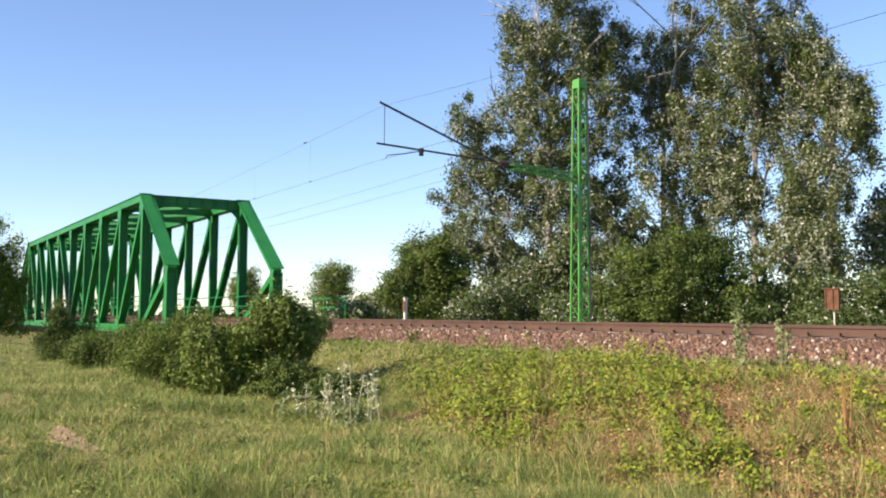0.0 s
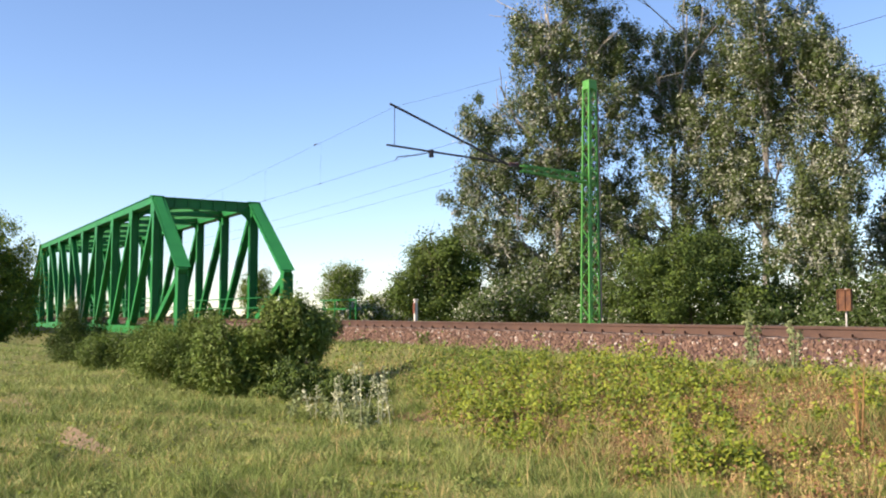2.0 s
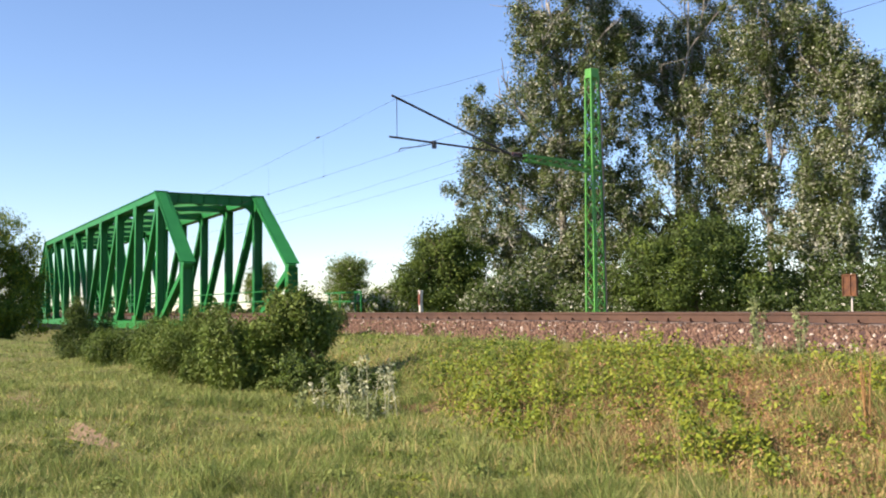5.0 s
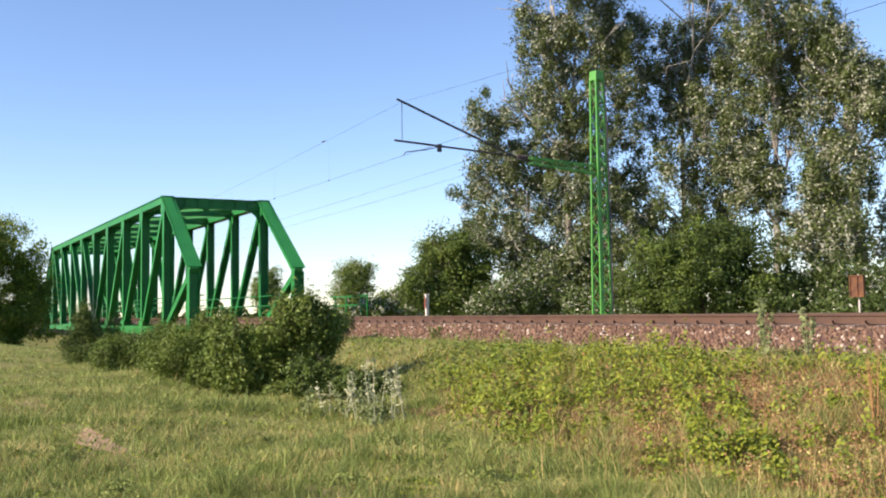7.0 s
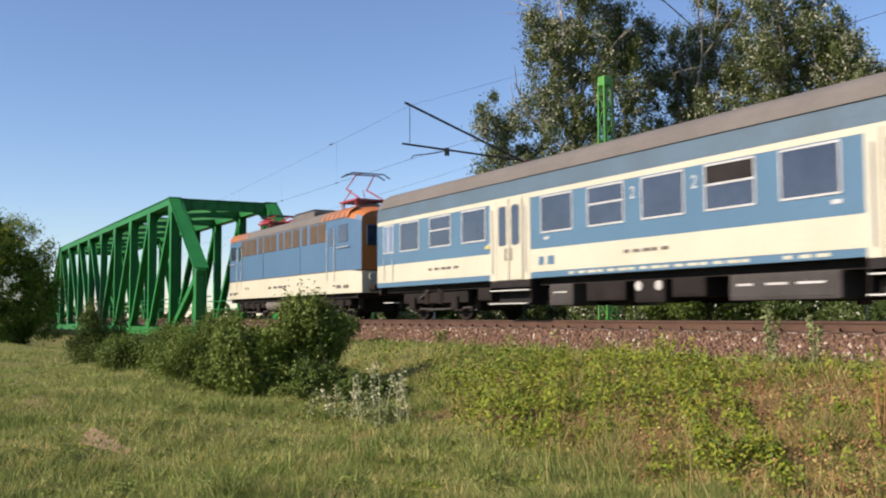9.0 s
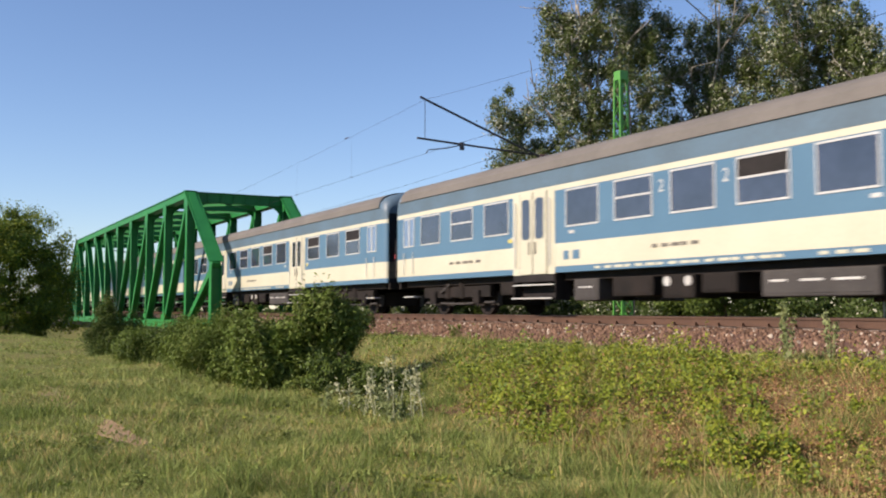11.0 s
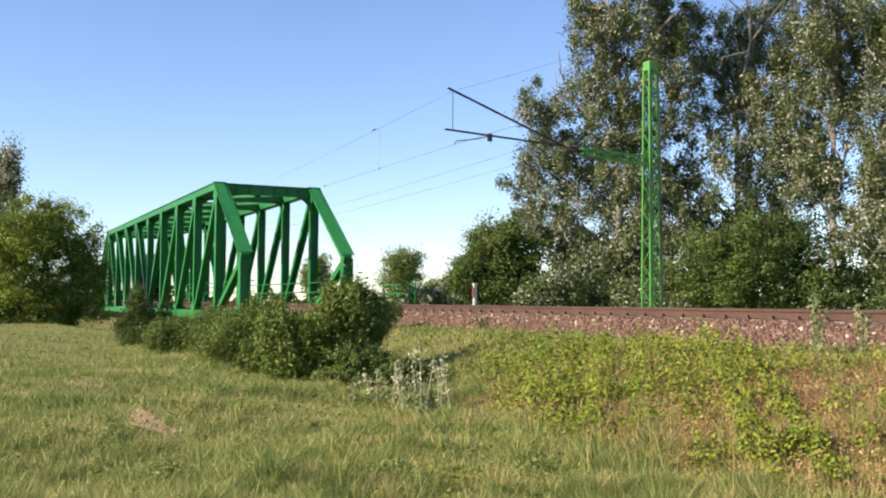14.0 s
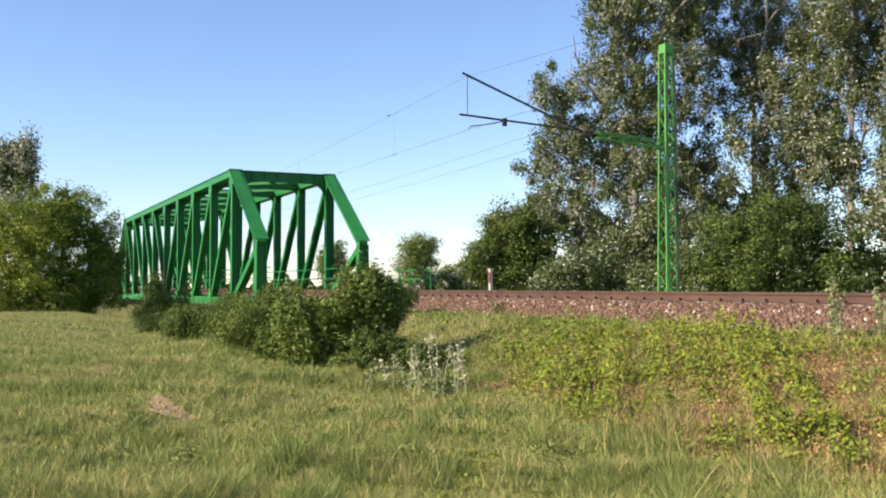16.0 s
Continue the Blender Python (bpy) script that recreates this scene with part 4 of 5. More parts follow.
    for s in (-1, 1):
        y = s * w
        ya, yb = sorted((y - s * 0.05, y + s * 0.008))
        part("cream_band", box(e0, e1, ya, yb, 0.89, 1.65), M_CREAM, c, "wide cream lower band")
        ya, yb = sorted((y - s * 0.05, y + s * 0.014))
        part("rubbing_strip", box(e0, e1, ya, yb, 1.645, 1.675), M_TANK, c)
        xs = (2.55, 3.25, 4.05, 4.95, 5.75, 6.55, 7.45, 8.25, 9.15, 10.05, 10.95, 11.75)
        for k, x in enumerate(xs):
            ww = 0.36 if k % 3 else 0.25
            ya, yb = sorted((y - s * 0.03, y + s * 0.018))
            lv = part("louvre", box(x - ww, x + ww, ya, yb, 2.72, 3.41, bevel=0.03), M_LOUVRE, c, "brown ventilation grille")
            sl = bmesh.new()
            for j in range(11):
                ya, yb = sorted((y + s * 0.016, y + s * 0.023))
                box(x - ww + 0.04, x + ww - 0.04, ya, yb, 2.77 + j * 0.054, 2.80 + j * 0.054, sl)
            part("slat", sl, M_LOUVRE, lv)
        for x in (3.0, 3.35, 9.4, 9.8):
            part("sand_filler", tube(((x, s * w, 1.32), (x, s * (w + 0.022), 1.32)), 0.06, 12), M_TANK, c)
        bars_row(c, "lettering", 6.0, 8.4, 1.22, s * (w + 0.009), M_TANK, 4, 0.10)
        bars_row(c, "lettering", 1.2, 2.0, 1.12, s * (w + 0.009), M_TANK, 2, 0.06)
        bars_row(c, "lettering", 12.8, 13.6, 1.12, s * (w + 0.009), M_TANK, 2, 0.06)
        for x in (5.3, 9.6):
            ya, yb = sorted((y, y + s * 0.006))
            part("panel_joint", box(x - 0.012, x + 0.012, ya, yb, 1.68, 2.72), M_DARKBLUE, c)
    part("underframe", box(0.3, LL - 0.3, -1.2, 1.2, 0.72, 0.9), M_UNDER, c)
    for s in (-1, 1):
        part("air_tank", tube(((5.0, s * 0.95, 0.58), (9.4, s * 0.95, 0.58)), 0.24, 14), M_TANK, c, "dusty grey air reservoir")
    part("transformer_tank", box(5.2, 9.2, -0.7, 0.7, 0.30, 0.74, bevel=0.04), M_UNDER, c)
    for x in (2.9, LL - 2.9):
        bogie(c, x, 2.3, r=0.59)
    pantograph(c, 2.9, False)
    pantograph(c, LL - 2.6, True)
    part("roof_equipment", box(6.9, 9.2, -0.7, 0.7, 3.88, 4.14, bevel=0.05), M_TANK, c, "grey roof equipment housing")
    for k in range(9):
        x = 7.05 + k * 0.25
        part("cooling_rib", box(x - 0.04, x + 0.04, -0.66, 0.66, 4.13, 4.22), M_TANK, c)
    bb = bmesh.new()
    tube(((3.9, 0.2, 4.25), (5.2, 0.2, 4.32), (6.9, 0.1, 4.2)), 0.025, 6, bb)
    for x in (4.4, 5.4, 6.2, 9.8, 10.5):
        ib = bmesh.new()
        for k in range(4):
            tube(((x, 0.2, 3.88 + 0.075 * k), (x, 0.2, 3.925 + 0.075 * k)), 0.08 - 0.015 * (k % 2), 10, ib)
        part("roof_insulator", ib, M_RED, c)
    part("roof_line", bb, M_RED, c)
    return c


loco = build_loco()
coach_a = build_coach()
coach_b = copy_thing(coach_a, pose(0, 0, 0))
coach_c = copy_thing(coach_a, pose(0, 0, 0))
tagged(coach_c, "blue and cream passenger coach, last of the train, dark end wall")


def motions():
    """The train runs along the track towards the bridge at a steady pace."""
    for ob, off in ((loco, -0.25), (coach_a, 15.95), (coach_b, 15.95 + CL + GAP), (coach_c, 15.95 + 2 * (CL + GAP))):
        walk(ob, [(t, pose(-43.5 - 27.5 * (t - 9.0) + off, 0, 0)) for t in range(17)])


# ---- plants ----
def limb(bm, p, d, length, r, depth, tips, spread=0.5):
    """A crooked tapered limb that forks."""
    pts, q, v = [Vector(p)], Vector(p), Vector(d).normalized()
    for k in range(5):
        v = (v + Vector(RNG.normal(size=3)) * 0.10 + Vector((0, 0, 0.05))).normalized()
        q = q + v * (length / 5)
        pts.append(q.copy())
    tube(pts, r, 7 if depth > 1 else 5, bm, r * 0.55)
    tips.extend(pts[2:])
    if depth > 0:
        for k in range(3 if depth > 1 else 2):
            a = pts[2 + int(RNG.random() * 4)]
            w = (v + Vector(RNG.normal(size=3)) * spread).normalized()
            limb(bm, a, w, length * (0.55 + 0.2 * RNG.random()), r * 0.5, depth - 1, tips, spread)


def crown_points(blobs, clumps, per, cr, tuft=(0.55, 0.55, 0.45)):
    """Leaf places: small clumps strewn through a few large overlapping lobes, denser at their skin."""
    b = np.array(blobs, float)
    vol = b[:, 3] * b[:, 4]
    pick = RNG.choice(len(b), clumps, p=vol / vol.sum())
    d = RNG.normal(size=(clumps, 3))
    d /= np.linalg.norm(d, axis=1)[:, None]
    rad = RNG.random(clumps) ** 0.42 * np.where(RNG.random(clumps) < 0.10, 1.32, 1.0)
    c = b[pick, :3] + d * rad[:, None] * b[pick][:, [3, 3, 4]]
    size = cr * (0.5 + RNG.random(clumps))
    p = np.repeat(c, per, 0) + RNG.normal(size=(clumps * per, 3)) * np.repeat(size, per)[:, None] * np.array(tuft)
    return c, p, (p - np.repeat(c, per, 0)) / np.repeat(size, per)[:, None] + 0.3 * np.repeat(d, per, 0)


def place(az, dist):
    a = radians(az)
    return EYE[0] - math.sin(a) * dist, EYE[1] + math.cos(a) * dist


def build_tree(name, az, dist, blobs, clumps, per, cr, leaf, mats, pale, label, trunk_r=0.25, trunk_top=0.6, bark=None, category="tree", lean=(0, 0), group="", shape=0.55, tuft=(0.55, 0.55, 0.45)):
    """blobs: offset across the view, offset along it, height, radius, half height."""
    x, y = place(az, dist)
    z = float(ground_z(x, y)) - 0.05
    a = radians(az)
    across, along = Vector((math.cos(a), math.sin(a), 0)), Vector((-math.sin(a), math.cos(a), 0))
    t = thing(name, label, category, group, at=(x, y, z))
    hi = max(b[2] + b[4] for b in blobs)
    bm, tips = bmesh.new(), []
    pts = []
    for k in range(7):
        f = k / 6
        pts.append(across * (lean[0] * f * f + 0.12 * math.sin(3 * f + az)) + along * lean[1] * f + Vector((0, 0, hi * trunk_top * f)))
    tube(pts, trunk_r, 9, bm, trunk_r * 0.45)
    world_b = [((across * b[0] + along * b[1]).x, (across * b[0] + along * b[1]).y, b[2], b[3], b[4]) for b in blobs]
    for b in world_b:
        k = min(6, max(1, int(6 * (b[2] - b[4] * 0.6) / (hi * trunk_top))))
        p = pts[k]
        v = Vector(b[:3]) - p
        limb(bm, p, v + Vector((0, 0, 0.3)), v.length * 0.72, trunk_r * 0.4, 2, tips)
    part("trunk", bm, bark or M_BARK, t, smooth=True)
    c, p, d = crown_points(world_b, clumps, per, cr, tuft)
    bias = np.repeat(np.clip(pale * (0.2 + 2.2 * RNG.random(clumps) ** 2), 0, 0.9), per)
    slot = (RNG.random(len(p)) < bias).astype(int) if len(mats) > 1 else None
    me = leaf_mesh("crown", p, leaf, list(mats), 0.25, slot, shape, d * 1.1)
    cr_ob = new("crown", me)
    cr_ob.parent = t
    return t

POP = (M_POPLAR, M_POPLAR_PALE)
build_tree("poplar_tree", 52.99, 48, [(-3.94, -0.66, 11.24, 1.12, 1.41), (-4.3, 0.81, 8.01, 1.46, 2.25), (-2.11, 0.95, 9.7, 2.25, 3.09), (-1.12, -0.55, 13.63, 1.41, 2.53), (0.7, -0.02, 15.6, 2.11, 2.81), (1.83, -0.17, 11.95, 2.11, 3.09), (0.28, 0.68, 7.45, 2.81, 2.67), (-1.55, 1.3, 4.07, 2.81, 2.25), (2.39, -1.19, 4.92, 1.83, 2.67), (0.7, -1.49, 18.69, 1.97, 1.97), (2.67, 0.68, 15.04, 1.27, 2.25), (-0.28, -0.21, 10.82, 1.97, 2.25), (-4.78, 0.33, 5.76, 0.79, 1.55), (-3.37, -1.01, 5.34, 1.27, 1.69), (-1.69, -0.08, 15.6, 0.9, 1.69)],
           840, 200, 0.48, 0.132, POP, 0.20, "tall silvery poplar with pale branches and airy grey-green crown", 0.26, 0.55, M_BARK, "tree", tuft=(0.42, 0.42, 0.52))
build_tree("poplar_tree", 46.33, 50, [(0.15, 1.07, 14.72, 1.46, 2.64), (1.61, 1.15, 16.19, 1.61, 2.34), (-0.59, -1.56, 8.28, 2.2, 2.2), (1.9, -1.26, 10.33, 1.9, 2.93), (-1.61, 0.71, 12.38, 1.32, 2.05), (2.78, 0.55, 13.84, 1.46, 2.64), (0.59, 0.6, 4.76, 2.2, 2.34), (1.46, -0.49, 19.12, 1.61, 2.05), (0.59, 0.3, 12.09, 1.76, 2.64), (-2.49, 0.3, 6.23, 1.76, 1.9), (-3.22, 0.19, 8.28, 1.46, 1.76), (-1.76, -0.72, 15.01, 1.32, 1.76), (2.2, -0.19, 7.84, 1.76, 1.76)],
           560, 200, 0.48, 0.132, POP, 0.19, "tall silvery poplar with pale branches and airy grey-green crown", 0.21, 0.52, M_BARK, "tree", tuft=(0.42, 0.42, 0.52))
build_tree("poplar_tree", 41.3, 48, [(-0.06, -0.83, 15.32, 1.97, 2.81), (-0.62, 0.13, 10.82, 1.83, 2.81), (1.69, -0.29, 14.62, 1.41, 1.97), (1.77, 0.33, 10.12, 1.97, 2.53), (-0.9, 0.34, 6.88, 1.69, 1.55), (1.21, -1.17, 5.76, 1.69, 1.97), (0.79, -1.53, 18.69, 1.97, 1.97), (0.51, 0.91, 13.07, 1.69, 2.25), (2.33, -0.49, 12.23, 1.27, 1.83), (-1.46, -0.66, 8.01, 1.55, 1.69)],
           465, 200, 0.48, 0.132, POP, 0.21, "tall silvery poplar with pale branches and airy grey-green crown", 0.21, 0.52, M_BARK, "tree", tuft=(0.42, 0.42, 0.52))
build_tree("poplar_tree", 37.37, 47, [(-0.41, -0.3, 13.24, 0.72, 1.51), (0.69, -0.79, 10.77, 1.24, 1.93), (-0.63, -0.32, 7.32, 1.93, 2.07), (1.65, -0.27, 9.66, 0.5, 1.38), (-0.96, -1.43, 4.02, 2.07, 2.07), (0.28, -0.16, 11.59, 1.05, 1.24)],
           300, 200, 0.46, 0.132, POP, 0.24, "tall silvery poplar with pale branches and airy grey-green crown", 0.22, 0.55, M_BARK, "tree", tuft=(0.42, 0.42, 0.52))
build_tree("poplar_tree", 34.55, 52, [(-0.15, 0.33, 4.28, 1.68, 2.74), (1.37, 0.77, 7.02, 1.98, 3.35), (-0.46, 0.36, 6.41, 0.76, 1.37)],
           190, 90, 0.62, 0.2, POP, 0.34, "low silvery poplar with grey-green leaves", 0.18, 0.7, M_BARK, "tree")
build_tree("broadleaf_tree", 59.99, 44, [(-0.59, 0.56, 3.86, 1.19, 1.29), (0.64, 0.66, 3.35, 1.29, 1.55), (-0.77, -0.01, 5.02, 0.31, 0.46), (-1.68, -0.25, 2.96, 0.64, 1.03), (0.26, -0.54, 4.64, 0.67, 0.67), (-0.13, 0.37, 2.19, 1.42, 0.77)],
           330, 130, 0.42, 0.115, (M_BUSH, M_BUSH_DARK), 0.6, "round dark green broadleaf tree behind the track", 0.12, 0.5, M_TWIG, "tree")
build_tree("broadleaf_shrub", 45.54, 41, [(-1.68, -0.47, 3.11, 1.68, 1.56), (0.0, -0.94, 3.71, 1.68, 1.44), (1.8, 0.35, 3.47, 1.44, 1.56), (-2.52, -0.74, 2.27, 1.08, 0.96), (1.08, 0.06, 4.43, 1.08, 0.84), (-0.12, -0.46, 2.03, 2.16, 0.72), (2.28, -0.85, 2.15, 1.2, 0.72)],
           470, 130, 0.42, 0.11, (M_BUSH_DARK, M_BUSH), 0.35, "dense dark green shrub behind the mast", 0.12, 0.5, M_TWIG, "shrub")
build_tree("broadleaf_shrub", 56.15, 42, [(-0.25, -0.54, 2.28, 1.23, 0.98), (1.48, 0.91, 2.16, 1.23, 0.86), (-1.23, -0.59, 1.91, 0.98, 0.74), (0.12, 0.65, 1.67, 1.97, 0.54)],
           300, 60, 0.4, 0.12, (M_BUSH_DARK, M_POPLAR_PALE), 0.16, "low grey-green thicket behind the track", 0.05, 0.5, M_TWIG, "shrub")
build_tree("broadleaf_shrub", 38.97, 43, [(-0.76, -0.09, 2.55, 1.51, 1.26), (1.01, -0.31, 2.3, 1.51, 1.13), (3.02, -0.87, 2.43, 1.51, 1.26), (-2.02, 0.59, 2.05, 1.01, 0.88), (0.25, -2.39, 1.67, 3.02, 0.55), (3.53, 0.01, 1.67, 1.51, 0.63)],
           420, 60, 0.4, 0.14, (M_BUSH_DARK, M_POPLAR_PALE), 0.07, "low grey-green thicket behind the track", 0.05, 0.5, M_TWIG, "shrub")
build_tree("broadleaf_shrub", 50.85, 41, [(-0.24, 0.15, 2.03, 1.32, 0.72), (1.08, -0.11, 1.91, 0.96, 0.67), (-1.32, 0.12, 1.91, 0.96, 0.72), (0.0, -0.9, 1.59, 1.92, 0.48)],
           260, 60, 0.35, 0.11, (M_BUSH_DARK, M_POPLAR_PALE), 0.14, "low grey-green thicket behind the track", 0.05, 0.5, M_TWIG, "shrub")
build_tree("broadleaf_shrub", 63.5, 60, [(-0.35, -0.07, 2.24, 0.91, 0.77), (1.05, 0.09, 2.41, 0.98, 1.05), (-1.23, 0.6, 1.96, 0.88, 0.56), (-2.11, -0.05, 1.75, 0.88, 0.42), (0.0, 0.03, 1.68, 2.11, 0.56)],
           240, 60, 0.4, 0.16, (M_BUSH, M_POPLAR_PALE), 0.3, "low olive-green thicket behind the track", 0.05, 0.5, M_TWIG, "shrub")
build_tree("broadleaf_tree", 65.99, 95, [(-0.56, -0.06, 4.3, 1.45, 2.11), (0.83, 0.31, 4.85, 1.22, 1.78), (0.0, 0.3, 5.52, 1.11, 1.11), (0.0, -0.95, 2.63, 1.67, 1.22)],
           200, 120, 0.7, 0.17, (M_BUSH, M_POPLAR_PALE), 0.12, "distant round dark green tree", 0.15, 0.5, M_TWIG, "tree")
build_tree("broadleaf_tree", 70.89, 110, [(-0.64, -0.4, 4.08, 1.03, 2.06), (0.64, 0.27, 4.86, 0.9, 1.68), (0.0, 0.38, 2.79, 1.29, 1.29)],
           130, 110, 0.7, 0.18, (M_BUSH, M_POPLAR_PALE), 0.12, "distant round dark green tree", 0.15, 0.5, M_TWIG, "tree")
build_tree("broadleaf_shrub", 86.07, 70, [(-1.85, -1.68, 4.77, 2.67, 3.28), (1.03, 0.73, 5.59, 2.26, 2.67), (2.87, 0.34, 3.95, 1.39, 2.46), (-5.54, 1.88, 4.77, 2.67, 3.28), (2.05, -0.75, 1.69, 2.05, 1.44), (-1.44, -1.28, 1.69, 3.28, 1.56), (-0.21, 0.69, 7.23, 1.85, 1.64), (-5.95, 0.62, 1.49, 2.46, 1.44), (-1.85, -1.16, 0.67, 3.69, 0.9), (2.26, 0.6, 0.75, 2.05, 0.74), (-5.95, -0.41, 0.67, 2.46, 0.82)],
           800, 150, 0.58, 0.16, (M_BUSH, M_VINE), 0.38, "large bushy green shrub at the meadow edge", 0.16, 0.5, M_TWIG, "shrub")
build_tree("poplar_tree", 88.21, 120, [(-0.35, 1.67, 14.08, 2.25, 3.87), (0.7, -0.99, 16.9, 1.27, 1.97), (-1.76, 0.58, 15.49, 1.55, 2.53), (-0.7, -1.54, 9.16, 2.81, 3.51)],
           330, 60, 0.9, 0.34, POP, 0.5, "distant tall pale green tree", 0.3, 0.6, M_TWIG, "tree")
build_tree("broadleaf_shrub", 70.47, 18.8, [(0.55, -0.1, 1.45, 0.46, 0.42), (0.06, -0.02, 1.12, 0.61, 0.5), (-0.44, -0.08, 0.9, 0.57, 0.57), (0.33, -0.05, 0.57, 0.55, 0.5), (-0.33, -0.08, 0.35, 0.55, 0.33), (0.94, 0.07, 1.18, 0.29, 0.4), (-0.83, -0.15, 0.57, 0.4, 0.44), (0.72, 0.08, 0.79, 0.35, 0.44), (0.11, -0.43, 0.19, 0.55, 0.2), (0.39, -0.14, 1.62, 0.44, 0.35), (0.83, -0.1, 1.48, 0.37, 0.37), (-0.99, -0.19, 1.01, 0.33, 0.44)],
           340, 130, 0.16, 0.085, (M_BUSH, M_GRASS_DARK), 0.4, "leafy green shrub growing at the foot of the bridge", 0.03, 0.5, M_TWIG, "shrub", shape=0.36, tuft=(0.45, 0.45, 0.75))
build_tree("broadleaf_shrub", 74.22, 23, [(0.27, 0.02, 0.92, 0.57, 0.57), (-0.4, 0.3, 0.85, 0.61, 0.54), (0.54, 0.38, 0.38, 0.51, 0.43), (-0.81, -0.17, 0.51, 0.51, 0.43), (0.0, 0.18, 1.25, 0.43, 0.3), (-0.13, 0.26, 0.24, 0.81, 0.24)],
           300, 120, 0.17, 0.065, (M_BUSH, M_GRASS_DARK), 0.3, "feathery olive-green shrub at the bridge side", 0.03, 0.5, M_TWIG, "shrub", shape=0.36, tuft=(0.45, 0.45, 0.75))
build_tree("broadleaf_shrub", 77.75, 30, [(0.26, -0.32, 0.62, 0.63, 0.63), (-0.35, 0.12, 0.44, 0.46, 0.46), (0.62, -0.13, 0.88, 0.49, 0.46), (0.0, -0.34, 0.18, 0.7, 0.25), (-0.79, -0.01, 0.53, 0.49, 0.49), (-0.62, -0.01, 0.09, 0.53, 0.21)],
           240, 110, 0.2, 0.075, (M_BUSH, M_BUSH_DARK), 0.35, "feathery olive-green shrub at the bridge side", 0.03, 0.5, M_TWIG, "shrub", shape=0.36, tuft=(0.45, 0.45, 0.75))
build_tree("broadleaf_shrub", 80.57, 35, [(-0.21, 0.13, 1.07, 0.45, 0.82), (0.41, 0.17, 0.7, 0.37, 0.66), (-0.62, 0.01, 0.66, 0.37, 0.53), (-0.1, 0.01, 0.29, 0.74, 0.29), (-0.31, -0.05, 1.48, 0.29, 0.57), (0.62, 0.23, 0.96, 0.29, 0.62)],
           190, 110, 0.22, 0.08, (M_BUSH_DARK, M_BUSH), 0.3, "feathery olive-green shrub at the bridge side", 0.03, 0.5, M_TWIG, "shrub", shape=0.36, tuft=(0.45, 0.45, 0.75))
build_tree("broadleaf_shrub", 72.4, 21, [(0.2, 0.0, 0.75, 0.5, 0.5), (-0.35, 0.1, 0.7, 0.5, 0.45), (0.45, 0.2, 0.35, 0.5, 0.4), (-0.7, 0.0, 0.4, 0.45, 0.38), (0.0, -0.1, 0.2, 0.7, 0.24)],
           210, 120, 0.16, 0.075, (M_BUSH, M_GRASS_DARK), 0.3, "leafy olive-green shrub at the bridge side", 0.03, 0.5, M_TWIG, "shrub", shape=0.36, tuft=(0.45, 0.45, 0.75))
build_tree("broadleaf_shrub", 76.1, 26, [(0.2, 0.0, 0.7, 0.55, 0.5), (-0.45, 0.1, 0.62, 0.5, 0.45), (0.1, 0.1, 0.3, 0.8, 0.35), (-0.1, 0.0, 1.05, 0.3, 0.3)],
           200, 110, 0.18, 0.07, (M_BUSH, M_GRASS_DARK), 0.3, "feathery olive-green shrub at the bridge side", 0.03, 0.5, M_TWIG, "shrub", shape=0.32, tuft=(0.42, 0.42, 0.85))
build_tree("broadleaf_shrub", 79.0, 32, [(0.2, 0.0, 0.5, 0.55, 0.4), (-0.5, 0.1, 0.45, 0.5, 0.4), (0.0, 0.1, 0.2, 0.9, 0.25)],
           180, 110, 0.25, 0.08, (M_BUSH, M_BUSH_DARK), 0.35, "feathery olive-green shrub at the bridge side", 0.03, 0.5, M_TWIG, "shrub", shape=0.32, tuft=(0.42, 0.42, 0.85))
build_tree("broadleaf_shrub", 66.2, 17.2, [(0.1, 0.0, 0.30, 0.45, 0.28), (-0.4, 0.1, 0.36, 0.40, 0.32), (0.6, 0.1, 0.22, 0.40, 0.20), (-0.8, 0.2, 0.45, 0.35, 0.35)],
           100, 100, 0.13, 0.055, (M_BUSH_DARK, M_BUSH), 0.4, "low dark green scrub below the embankment", 0.02, 0.5, M_TWIG, "shrub", shape=0.5)
build_tree("broadleaf_shrub", 53.2, 43.5, [(-0.9, 0.0, 2.6, 1.2, 1.6), (0.6, 0.2, 3.2, 1.2, 1.8), (1.8, 0.0, 2.2, 1.0, 1.3), (-2.0, 0.1, 1.9, 1.1, 1.1), (0.2, 0.0, 1.3, 2.3, 0.8)],
           420, 80, 0.45, 0.14, (M_POPLAR, M_POPLAR_PALE), 0.12, "grey-green young growth at the foot of the poplars", 0.06, 0.5, M_TWIG, "shrub")
build_tree("broadleaf_shrub", 66.35, 27, [(-0.16, 0.14, 0.52, 0.22, 0.25), (-0.55, 0.1, 0.4, 0.35, 0.38)],
           90, 60, 0.2, 0.08, (M_BUSH_DARK, M_BUSH), 0.4, "small dark shrub beside the ballast", 0.02, 0.5, M_TWIG, "shrub")


# ---- grass and herbs ----
def patch(x, y, f, s):
    """Soft patchy field between 0 and 1."""
    v = np.sin(x * f + s) * np.sin(y * f * 1.3 + s * 2.1) + 0.6 * np.sin(x * f * 2.3 - y * f * 1.7 + s * 3) + 0.4 * np.sin(x * f * 4.1 + y * f * 5.3 + s)
    return np.clip(0.5 + 0.32 * v, 0, 1)


def fan(n, az0, az1, d0, d1, power=1.0):
    """Ground places spread over a sector round the camera's stand, thinning with distance."""
    a = np.radians(az0 + (az1 - az0) * RNG.random(n))
    d = 1 / (1 / d1 + (1 / d0 - 1 / d1) * RNG.random(n) ** power)
    return EYE[0] - np.sin(a) * d, EYE[1] + np.cos(a) * d, d


